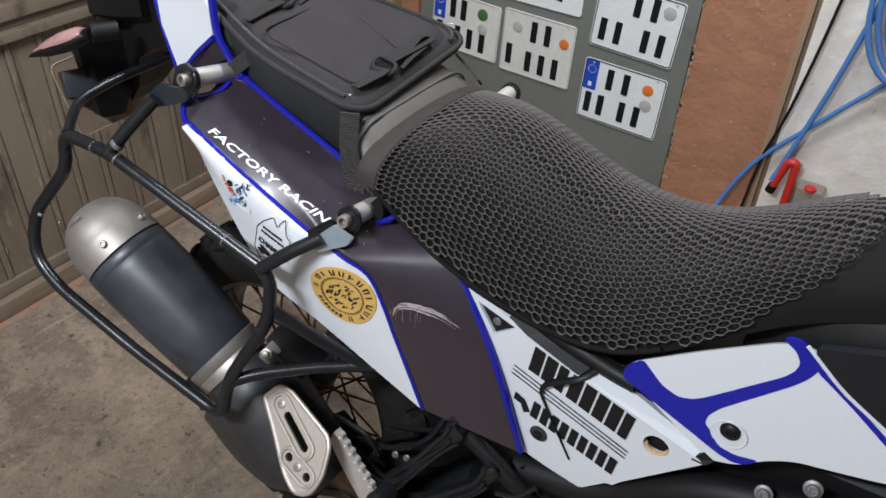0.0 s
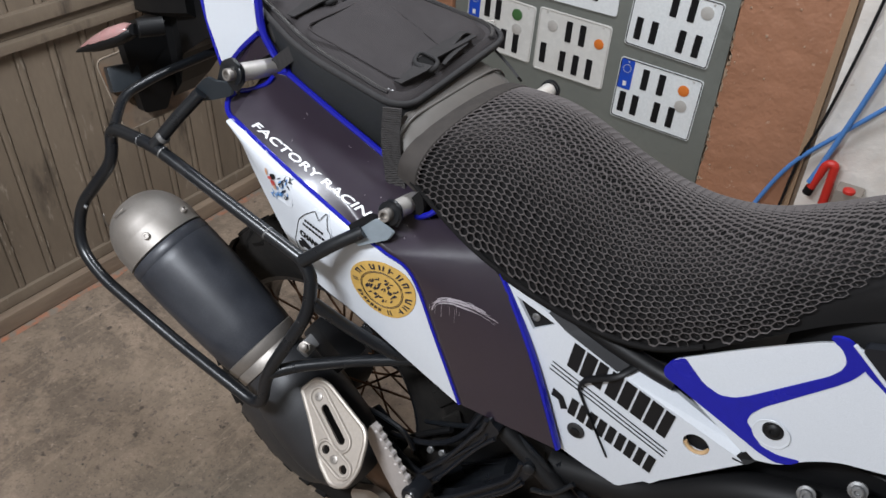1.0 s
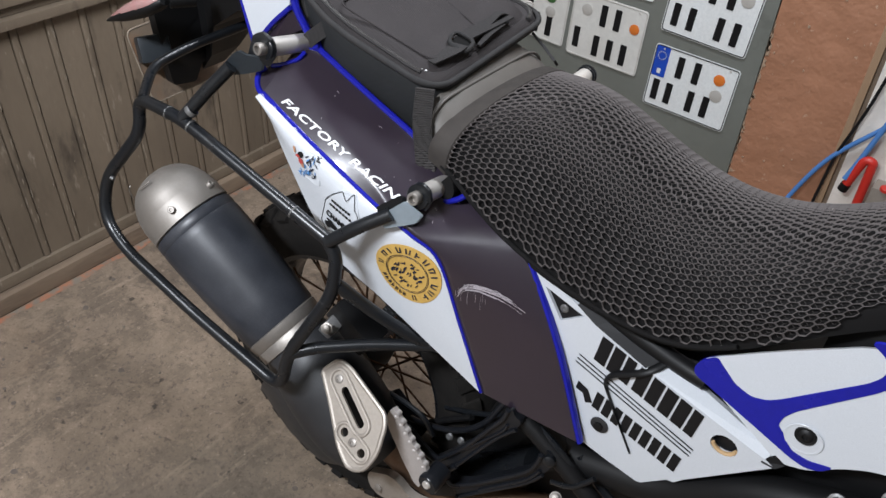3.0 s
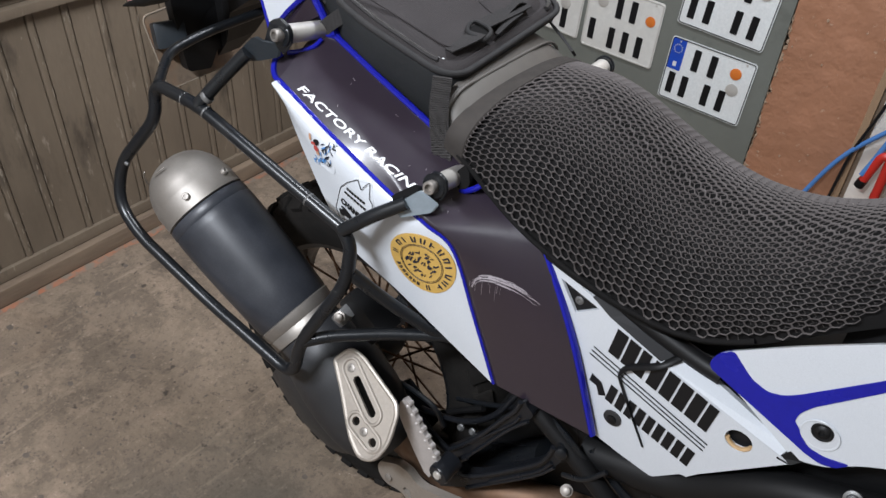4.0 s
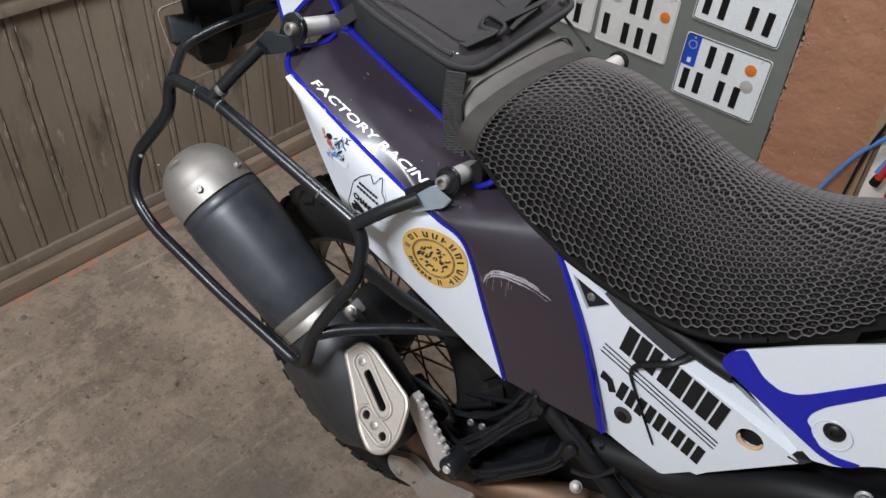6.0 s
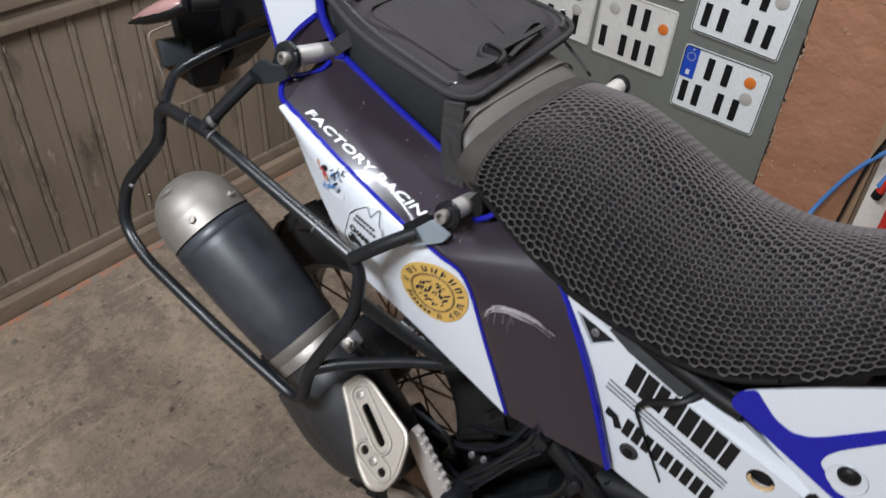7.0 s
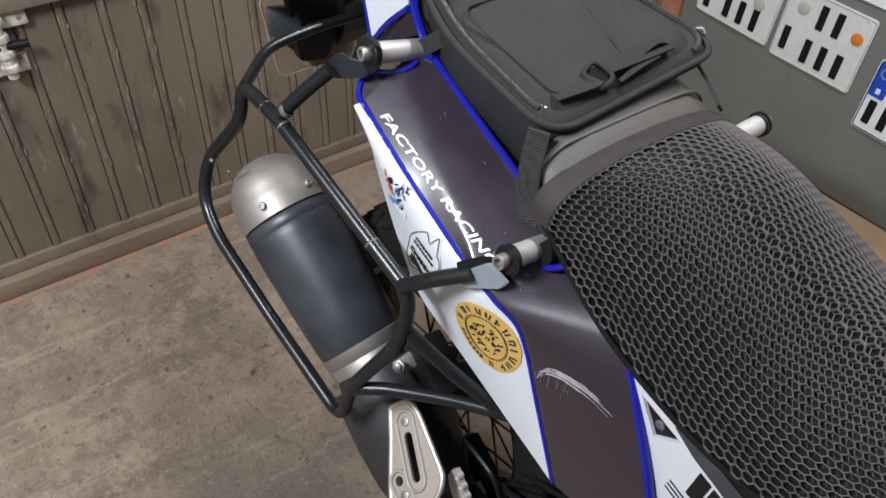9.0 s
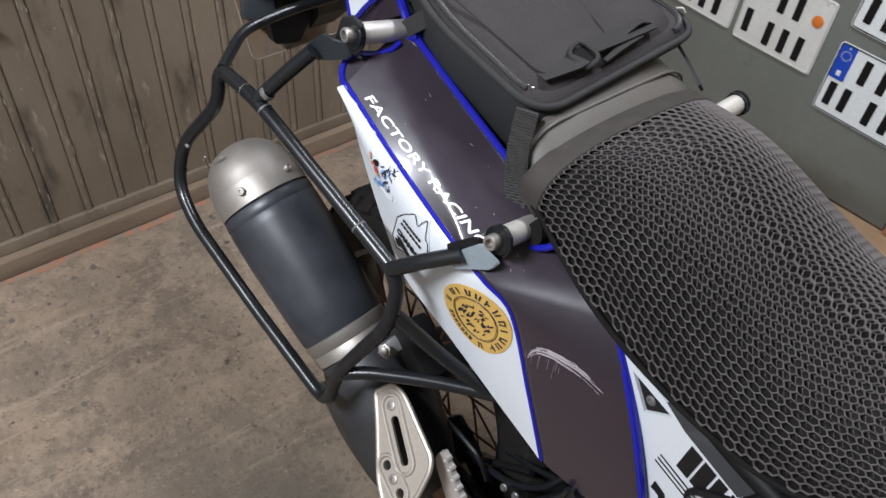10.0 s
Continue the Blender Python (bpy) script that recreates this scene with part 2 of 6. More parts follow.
CONCRETE = concrete_floor()
BOUNCE_GREY = surface("bounce_grey", (0.42, 0.40, 0.37), 0.9, other=(0.34, 0.32, 0.29), patch=3, grain=30, relief=0.4, depth=0.005)
GRIT = surface("grit", (0.1, 0.08, 0.062), 0.85, other=(0.3, 0.26, 0.21), patch=9, amount=0.7, relief=0.2)
STAIN = surface("oil_stain", (0.10, 0.08, 0.064), 0.75, other=(0.135, 0.11, 0.088), patch=40, grain=120, relief=0.3)
DOOR_PAINT = surface("door_paint", (0.186, 0.145, 0.105), 0.5, crisp=0.24, other=(0.12, 0.092, 0.066), patch=5, grain=90, relief=0.3, depth=0.002, stretch=(1, 1, 0.3), amount=1.0, speck=((0.34, 0.285, 0.225), 0.38, 34, 0.12), speck2=((0.055, 0.043, 0.033), 0.44, 13, 0.16), each=0.45)
OLD_WOOD = surface("old_wood", (0.24, 0.175, 0.12), 0.75, crisp=0.3, other=(0.12, 0.085, 0.06), patch=9, grain=80, relief=0.5, depth=0.003, stretch=(1, 0.15, 1))
FRAME_WOOD = surface("frame_wood", (0.42, 0.28, 0.17), 0.7, other=(0.28, 0.17, 0.1), patch=9, grain=70, relief=0.3, stretch=(1, 1, 0.15))
GREY_PAINT = surface("grey_paint", (0.20, 0.21, 0.188), 0.45, crisp=0.45, other=(0.155, 0.163, 0.145), patch=3.5, amount=0.8, grain=40, relief=0.08, speck=((0.26, 0.25, 0.22), 0.27, 30), speck2=((0.085, 0.085, 0.075), 0.38, 9, 0.25))
BROWN_PLASTER = surface("brown_plaster", (0.43, 0.205, 0.118), 0.62, crisp=0.5, other=(0.29, 0.135, 0.072), patch=5, amount=0.9, grain=13, relief=0.7, depth=0.012, speck=((0.50, 0.33, 0.23), 0.36, 40, 0.06), speck2=((0.14, 0.065, 0.038), 0.34, 7, 0.25))
CHIPPED = surface("chipped_plaster", (0.46, 0.34, 0.24), 0.9, crisp=0.4, other=(0.25, 0.15, 0.09), patch=50, grain=120, relief=0.6, depth=0.003)
WHITE_PLASTER = surface("white_plaster", (0.86, 0.82, 0.76), 0.85, crisp=0.45, other=(0.66, 0.59, 0.52), patch=7, amount=0.8, grain=30, relief=0.6, depth=0.006, speck=((0.4, 0.29, 0.23), 0.33, 16, 0.1))
RUST_PAINT = surface("rust_paint", (0.36, 0.13, 0.065), 0.85, other=(0.21, 0.15, 0.108), patch=20, crisp=0.25, grain=60, relief=0.4, speck=((0.18, 0.148, 0.115), 0.55, 24, 0.12))
PLATE_WHITE = surface("plate_white", (0.72, 0.71, 0.67), 0.4, other=(0.6, 0.58, 0.54), patch=12, grain=60, relief=0.1, speck=((0.42, 0.39, 0.34), 0.28, 30))
PLATE_NEW = surface("plate_new", (0.80, 0.83, 0.83), 0.35, other=(0.76, 0.76, 0.75), patch=10, relief=0.05)
INK = surface("black_ink", (0.008, 0.008, 0.009), 0.5, relief=0.05, spec=0.25)
EU_BLUE = surface("flag_blue", (0.01, 0.07, 0.5), 0.4, relief=0)
SEAL_ORANGE = surface("seal_orange", (0.75, 0.2, 0.03), 0.45, relief=0)
SEAL_GREEN = surface("seal_green", (0.06, 0.16, 0.05), 0.45, relief=0)
SEAL_GREY = surface("seal_grey", (0.66, 0.64, 0.6), 0.35, metal=0.3, relief=0.2)
SIGN_RED = surface("sign_red", (0.7, 0.02, 0.02), 0.4, relief=0)
CLOTH = woven("bag_cloth", (0.031, 0.027, 0.0275), 0.0028, 0.75, 0.45)
CLOTH_PLAIN = woven("bag_side_cloth", (0.018, 0.019, 0.02), 0.0016, 0.7, 0.35)
WEBBING = woven("webbing", (0.029, 0.027, 0.027), 0.0022, 0.8, 0.8)
EDGING = surface("edging_cloth", (0.042, 0.036, 0.032), 0.75, spec=0.25, other=(0.022, 0.019, 0.0175), patch=30, grain=500, relief=0.3, depth=0.0008)
RIBBED = woven("ribbed_webbing", (0.04, 0.037, 0.036), 0.0022, 0.8, 1.0, ("Z", "Z"))
ZIP = surface("zip_teeth", (0.09, 0.085, 0.08), 0.4, metal=0.4, relief=0)
PIPING = surface("piping", (0.02, 0.0195, 0.02), 0.75, spec=0.3, other=(0.034, 0.031, 0.03), patch=40, grain=400, relief=0.25, depth=0.0008)
VINYL = surface("seat_vinyl", (0.108, 0.097, 0.086), 0.55, crisp=0.5, other=(0.066, 0.059, 0.052), patch=14, grain=500, relief=0.25, depth=0.0008)
SEAT_FOAM = surface("seat_black", (0.009, 0.0085, 0.0085), 0.9, spec=0.15, grain=400, relief=0.2, depth=0.001)
NET = surface("spacer_mesh", (0.106, 0.094, 0.091), 0.75, spec=0.18, other=(0.064, 0.056, 0.054), patch=7, grain=500, relief=0.2, depth=0.0006)
GRAPHIC = surface("dark_graphic", (0.0205, 0.0138, 0.0230), 0.34, other=(0.016, 0.0105, 0.0185), patch=16, grain=90, relief=0.08, coat=0.8, rvar=0.08, speck=((0.10, 0.085, 0.095), 0.30, 60))
WHITE_PLASTIC = surface("white_plastic", (0.585, 0.61, 0.645), 0.3, other=(0.565, 0.59, 0.625), patch=8, grain=900, relief=0.0, rvar=0.06)
BLUE_PLASTIC = surface("blue_plastic", (0.010, 0.012, 0.285), 0.26, spec=0.35, other=(0.008, 0.010, 0.24), relief=0.03, rvar=0.05)
BLACK_TUBE = surface("powder_coat", (0.006, 0.0074, 0.0098), 0.3, spec=0.42, other=(0.012, 0.0125, 0.013), patch=22, grain=260, relief=0.06, depth=0.0006, rvar=0.1, speck=((0.17, 0.165, 0.16), 0.30, 42), speck2=((0.040, 0.036, 0.033), 0.38, 12, 0.25))
GUSSET = surface("gusset_paint", (0.24, 0.28, 0.31), 0.38, other=(0.19, 0.225, 0.25), patch=25, relief=0.06)
GUSSET_DARK = surface("bracket_paint", (0.016, 0.021, 0.026), 0.42, other=(0.022, 0.027, 0.032), patch=25, relief=0.06)
PLATE_BACK = surface("plate_back", (0.20, 0.15, 0.108), 0.6, other=(0.22, 0.10, 0.042), patch=12, amount=0.9, grain=60, relief=0.3, speck=((0.09, 0.07, 0.055), 0.45, 18, 0.15))
BLACK_PLASTIC = surface("black_plastic", (0.006, 0.006, 0.0065), 0.5, spec=0.28, grain=300, relief=0.15, depth=0.0008)
GREY_PLASTIC = surface("grey_plastic", (0.022, 0.022, 0.0235), 0.55, grain=300, relief=0.15, depth=0.0008)
MUFFLER_BLACK = surface("muffler_black", (0.021, 0.0235, 0.030), 0.42, other=(0.042, 0.045, 0.054), patch=16, crisp=0.3, grain=400, relief=0.05, depth=0.0005, metal=0.0, rvar=0.1)
SHIELD_BLACK = surface("shield_black", (0.016, 0.0165, 0.0185), 0.48, other=(0.026, 0.027, 0.03), patch=14, crisp=0.35, grain=300, relief=0.06, depth=0.0006)
STEEL = surface("brushed_steel", (0.34, 0.315, 0.29), 0.52, metal=0.75, other=(0.25, 0.225, 0.20), patch=14, grain=200, relief=0.08, depth=0.0006)
PALE_ALLOY = surface("worn_alloy", (0.52, 0.48, 0.46), 0.5, metal=0.3, other=(0.38, 0.35, 0.33), patch=30, grain=200, relief=0.2, depth=0.0008)
GLOSS_BLACK = surface("gloss_black", (0.009, 0.010, 0.0125), 0.3, spec=0.25, other=(0.012, 0.013, 0.016), grain=300, relief=0.08, depth=0.0006, coat=0.15)
ALLOY = surface("cast_alloy", (0.42, 0.375, 0.33), 0.48, metal=0.6, other=(0.35, 0.31, 0.27), patch=14, grain=200, relief=0.15, depth=0.0008)
SPACER = surface("spacer_alloy", (0.62, 0.585, 0.54), 0.42, metal=0.5, patch=20, grain=200, relief=0.06)
WELD = surface("bare_metal", (0.22, 0.22, 0.22), 0.45, metal=0.7, patch=60, grain=200, relief=0.2)
HEADER = surface("heat_tinted_steel", (0.17, 0.095, 0.055), 0.55, metal=0.6, other=(0.16, 0.125, 0.1), patch=12, relief=0.06)
RUBBER = surface("tyre_rubber", (0.0055, 0.005, 0.0046), 0.85, spec=0.25, other=(0.015, 0.0125, 0.0105), patch=12, grain=90, relief=0.4, depth=0.002)
SPOKE = surface("spoke_steel", (0.085, 0.042, 0.02), 0.5, metal=0.6, patch=50, relief=0)
GOLD = surface("sticker_gold", (0.56, 0.35, 0.09), 0.45, other=(0.5, 0.31, 0.08), patch=30, relief=0.02)
NAVY = surface("sticker_navy", (0.012, 0.017, 0.034), 0.45, relief=0)
PRINT_BLUE = surface("sticker_blue", (0.08, 0.25, 0.55), 0.45, relief=0)
PRINT_RED = surface("sticker_red", (0.45, 0.06, 0.05), 0.45, relief=0)
SKIN_TONE = surface("sticker_tan", (0.5, 0.27, 0.16), 0.5, relief=0)
WHITE_PRINT = surface("white_print", (0.78, 0.78, 0.78), 0.4, relief=0)
SCUFF = surface("scuff", (0.36, 0.32, 0.34), 0.6, relief=0)
LENS_RED = surface("lamp_lens", (0.36, 0.22, 0.21), 0.25, other=(0.40, 0.11, 0.10), patch=14, relief=0, coat=0.6)
HOSE_BLUE = surface("hose_blue", (0.085, 0.23, 0.55), 0.35, relief=0.03)
RED_PAINT = surface("red_paint", (0.6, 0.03, 0.02), 0.4, relief=0.05)
FLAKED_WHITE = surface("flaked_white", (0.55, 0.52, 0.45), 0.75, other=(0.26, 0.2, 0.14), patch=35, crisp=0.22, grain=90, relief=0.6, depth=0.003, speck=((0.2, 0.09, 0.04), 0.40, 30, 0.08))
OLD_PAINT = surface("flaked_paint", (0.30, 0.25, 0.195), 0.8, other=(0.2, 0.162, 0.122), patch=40, crisp=0.4, relief=0.2)
TAN = surface("tan_edge", (0.5, 0.33, 0.17), 0.6, relief=0.1)

# ---- the garage ----
WEST, NORTH, SOUTH, EAST, TOP = -1.30, 1.42, -2.4, 2.6, 2.5


def plain(name, lo, hi, material, label, category):
    return solo(name, box(bmesh.new(), lo, hi), material, label, category, kind="structure", smooth=False)


bm = bmesh.new()
bmesh.ops.create_grid(bm, x_segments=80, y_segments=80, size=0.5)
bmesh.ops.transform(bm, matrix=Matrix.LocRotScale(((WEST + EAST) / 2 - 0.05, (NORTH + SOUTH) / 2, 0), None, (EAST - WEST + 0.5, NORTH - SOUTH + 0.4, 1)), verts=bm.verts)
for v in bm.verts:
    v.co.z = 0.004 * noise.noise(v.co * 2.5) - 0.002
ground = solo("floor", bm, CONCRETE, "stained and worn grey-brown concrete garage floor", "floor", kind="structure")
for x, y, r in ((-1.174, -0.458, 0.016), (-1.227, -0.681, 0.013), (-1.181, -0.603, 0.009), (-1.186, -0.404, 0.018), (-0.672, -0.611, 0.010), (-1.123, -0.624, 0.014), (-0.905, -0.406, 0.012), (-0.793, -0.578, 0.014), (-0.871, -0.259, 0.014), (-1.121, -0.423, 0.008), (-0.679, -0.474, 0.008), (-0.418, -0.411, 0.008), (-1.029, -0.47, 0.008), (-0.972, -0.479, 0.011), (-1.136, -0.187, 0.015), (-1.123, -0.344, 0.009), (-0.866, -0.596, 0.01), (-1.182, -0.073, 0.013), (-0.297, -0.223, 0.012), (-0.229, -0.238, 0.01)):
    r *= 0.6
    z = 0.004 * noise.noise(Vector((x, y, 0)) * 2.5) - 0.002
    pts = [(x + r * (1 + 0.35 * noise.noise((k * 1.7, x * 9, y * 9))) * math.cos(k * 0.628), y + r * 0.8 * (1 + 0.35 * noise.noise((k * 1.7, y * 9, x * 7))) * math.sin(k * 0.628), z + 0.0006) for k in range(10)]
    part("stain", slab(bmesh.new(), pts, (0, 0, -0.002)), STAIN, ground, smooth=False)
bm = bmesh.new()
rnd = random.Random(11)
for k in range(420):
    x, y, r = rnd.uniform(-1.22, 0.35), rnd.uniform(-0.95, 0.15), 0.0012 + 0.0028 * rnd.random() ** 3
    z = 0.004 * noise.noise(Vector((x, y, 0)) * 2.5) - 0.002
    m = Matrix.LocRotScale((x, y, z + 0.3 * r), Euler((rnd.random() * 3, rnd.random() * 3, rnd.random() * 3)), (r, r * rnd.uniform(0.5, 1.2), r * rnd.uniform(0.4, 0.9)))
    bmesh.ops.create_icosphere(bm, subdivisions=1, radius=1.0, matrix=m)
solo("grit", bm, GRIT, "grit and crumbs scattered over the concrete floor", "grit", kind="stuff", smooth=False)
# Out of view; added to close the room, grey set to curb bounced light.
plain("ceiling", (WEST - 0.3, SOUTH - 0.2, TOP), (EAST + 0.2, NORTH + 0.3, TOP + 0.1), BOUNCE_GREY, "plain grey ceiling, out of view, closing the garage", "ceiling")
plain("wall_south", (WEST - 0.2, SOUTH - 0.15, 0), (EAST + 0.2, SOUTH, TOP), BOUNCE_GREY, "plain grey wall, out of view, closing the garage", "wall")
plain("wall_east", (EAST, SOUTH, 0), (EAST + 0.15, NORTH, TOP), BOUNCE_GREY, "plain grey wall, out of view, closing the garage", "wall")

# north wall: a grey steel door between timber posts, a brown pier, a white wall
plain("wall_north", (0.285, NORTH - 0.01, 0), (EAST, NORTH + 0.15, TOP), WHITE_PLASTER, "flaking white plaster wall with brown stains", "wall")
plain("wall_north_back", (WEST, NORTH + 0.06, 0), (0.285, NORTH + 0.15, TOP), BROWN_PLASTER, "brown plaster wall behind a grey door", "wall")
bm = bmesh.new()
skin(bm, [[(x, NORTH - 0.012 + 0.002 * noise.noise((x * 6, z * 4, 1)), z) for x in [-0.018 + 0.27 * k / 8 for k in range(9)]] for z in [2.49 * j / 40 for j in range(41)]], False, False)
box(bm, (-0.018, NORTH, 0), (0.252, NORTH + 0.06, TOP))
solo("wall_pier", bm, BROWN_PLASTER, "reddish brown plastered wall pier with pale chips", "wall", kind="structure")
bm = bmesh.new()
rnd = random.Random(8)
for k in range(60):
    z, w, h = rnd.uniform(0.15, 1.3), 0.003 + 0.011 * rnd.random() ** 2, rnd.uniform(0.006, 0.022)
    x, y = -0.020 + rnd.uniform(0, 0.003), NORTH - 0.0145
    slab(bm, [(x + w * rnd.uniform(0.2, 1.0) * max(0.0, math.sin(a)), y, z - h * math.cos(a)) for a in [math.pi * q / 7 for q in range(8)]], (0, 0.012, 0))
for k in range(26):
    x, z, r = rnd.uniform(0.0, 0.24), rnd.uniform(0.2, 1.3), rnd.uniform(0.0012, 0.0045)
    slab(bm, [(x + r * rnd.uniform(0.5, 1.2) * math.cos(a), NORTH - 0.0146, z + r * rnd.uniform(0.5, 1.4) * math.sin(a)) for a in [math.pi * q / 4 for q in range(8)]], (0, 0.006, 0))
solo("broken_plaster", bm, CHIPPED, "pale crumbled plaster along the brown pier", "plaster", kind="stuff", smooth=False)
bm = box(bmesh.new(), (0.252, NORTH - 0.02, 0), (0.272, NORTH + 0.06, 2.1), 0.002)
solo("trim", bm, FRAME_WOOD, "thin pale wooden strip along the brown pier", "trim", kind="structure")
bm = box(bmesh.new(), (0.273, NORTH - 0.006, 0), (0.285, NORTH + 0.06, 2.1))
solo("trim", bm, OLD_WOOD, "dark wooden strip beside the white wall", "trim", kind="structure")
door = tagged(thing("door_1", (-0.5, NORTH, 0.02), "grey painted steel door covered with old number plates", "door"), kind="structure")
part("leaf", box(bmesh.new(), (-0.998, NORTH, 0.025), (-0.024, NORTH + 0.045, 2.05), 0.003), GREY_PAINT, door)
for x0, x1, y0, m in ((-1.075, -1.003, -0.012, BROWN_PLASTER), (-1.105, -1.08, 0.0, OLD_WOOD), (-1.165, -1.11, -0.02, FRAME_WOOD), (-1.30, -1.17, 0.01, OLD_WOOD)):
    solo("trim", box(bmesh.new(), (x0, NORTH + y0, 0), (x1, NORTH + 0.06, 2.15), 0.003), m, "worn brown timber post of the door frame", "trim", kind="structure")
solo("trim", box(bmesh.new(), (-1.2, NORTH - 0.13, 0), (0.27, NORTH + 0.06, 0.018), 0.004), FRAME_WOOD, "pale worn wooden threshold board below the door", "trim", kind="structure")

# west side: a wooden garage door of ribbed boards
gate = tagged(thing("door_2", (WEST, 0, 0), "taupe painted garage door of ribbed vertical boards", "door"), kind="structure")
part("backing", box(bmesh.new(), (WEST - 0.06, SOUTH, 0), (WEST - 0.012, NORTH + 0.05, TOP)), DOOR_PAINT, gate, smooth=False)
PITCH = 0.0875


def plank_mesh(z0, z1):
    prof = [(-0.012, 0.0), (0.0, 0.0), (0.0, 0.0645), (-0.0035, 0.0655), (-0.0035, 0.0670), (0.0025, 0.0685), (0.0046, 0.0715), (0.0050, 0.0765), (0.0044, 0.0815), (0.0020, 0.0842), (-0.0015, 0.0852), (-0.0015, 0.0866), (-0.012, 0.0866)]
    bm = bmesh.new()
    skin(bm, [[(x, y, z) for x, y in prof] for z in (z0, z1)])
    me = bpy.data.meshes.new("plank")
    bmesh.ops.recalc_face_normals(bm, faces=bm.faces)
    bm.to_mesh(me)
    bm.free()
    me.materials.append(DOOR_PAINT)
    return me


for me in (plank_mesh(0.06, 0.712), plank_mesh(0.788, 2.3)):
    for k in range(int((NORTH - SOUTH) / PITCH)):
        ob = new("plank", me)
        ob.parent = gate
        ob.location = (0, NORTH - PITCH * (k + 2) - 0.007, 0)
for z0, z1, out in ((0.708, 0.731, 0.028), (0.7315, 0.7555, 0.006), (0.756, 0.790, 0.022)):
    part("rail", box(bmesh.new(), (WEST - 0.01, SOUTH, z0), (WEST + out, NORTH - 0.002, z1), 0.003), DOOR_PAINT, gate, "painted cross rail")
part("rail", box(bmesh.new(), (WEST - 0.01, SOUTH, 0.052), (WEST + 0.012, NORTH - 0.002, 0.085), 0.004), DOOR_PAINT, gate)
bm = bmesh.new()
box(bm, (WEST - 0.03, SOUTH, 0.0), (WEST + 0.036, NORTH - 0.14, 0.05), 0.005)
solo("trim", bm, OLD_WOOD, "worn wooden sill beam under the garage door", "trim", kind="structure")
bm = bmesh.new()
rows = []
for k in range(80):
    y = SOUTH + (NORTH - 0.16 - SOUTH) * k / 79
    rows.append([(x, y, 0.004 * noise.noise(Vector((x, y, 0)) * 2.5) - 0.0011) for x in (WEST + 0.036, WEST + 0.046, WEST + 0.056 + 0.02 * noise.noise((0, y * 11, 3)))])
skin(bm, rows, False, False)
solo("trim", bm, RUST_PAINT, "strip of old orange paint on the concrete beside the sill", "trim", kind="structure")

bm = bmesh.new()
rnd = random.Random(3)
for k in range(240):
    ridge = NORTH - PITCH * (rnd.randint(12, 23) + 2) + 0.070
    y, z, h, w = ridge + rnd.gauss(0, 0.0050), rnd.uniform(0.09, 0.7), rnd.uniform(0.003, 0.016), rnd.uniform(0.0005, 0.0013)
    if k % 5 == 0:
        y, h = rnd.uniform(-0.75, 0.3), rnd.uniform(0.0012, 0.004)
    x = WEST + (0.0052 if k % 5 else 0.0006)
    slab(bm, [(x, y - w, z - h), (x, y + w * 0.6, z - h * 0.4), (x, y + w, z + h * 0.7), (x, y - w * 0.3, z + h), (x, y - w * 1.2, z + h * 0.2)], (-0.003, 0, 0))
part("paint_chips", bm, OLD_PAINT, gate, "flaked pale paint on the board ridges", kind="stuff", smooth=False)

# latch on the garage door
latch = thing("door_latch", (WEST, -0.46, 0.6), "rusty white-flaked sliding bolt latch on the garage door", "latch")
part("bracket", box(bmesh.new(), (WEST + 0.006, -0.53, 0.57), (WEST + 0.014, -0.44, 0.612), 0.002), FLAKED_WHITE, latch, "rusty mounting plate")
part("bracket", box(bmesh.new(), (WEST + 0.006, -0.52, 0.672), (WEST + 0.016, -0.415, 0.715), 0.002), FLAKED_WHITE, latch)
part("bolt", sweep(bmesh.new(), [(WEST + 0.03, -0.48, 0.57), (WEST + 0.03, -0.48, 0.72)], 0.011), FLAKED_WHITE, latch)
for z in (0.592, 0.625, 0.66, 0.695):
    part("knuckle", ring(bmesh.new(), (WEST + 0.028, -0.48, z), (0, 0, 1), 0.013, 0.006, 16, 8, 1.6), FLAKED_WHITE, latch, "paint-caked guide loop")
for y, z in ((-0.515, 0.58), (-0.455, 0.602), (-0.505, 0.70), (-0.43, 0.688)):
    part("screw", turned(bmesh.new(), (WEST + 0.013, y, z), (1, 0, 0), [(0, 0.006), (0.003, 0.0055), (0.005, 0.003)], 10), OLD_WOOD, latch, "rusty screw")
part("handle", sweep(bmesh.new(), [(WEST + 0.03, -0.53, 0.645), (WEST + 0.032, -0.43, 0.638)], 0.009), BLACK_PLASTIC, latch, "black lever handle")


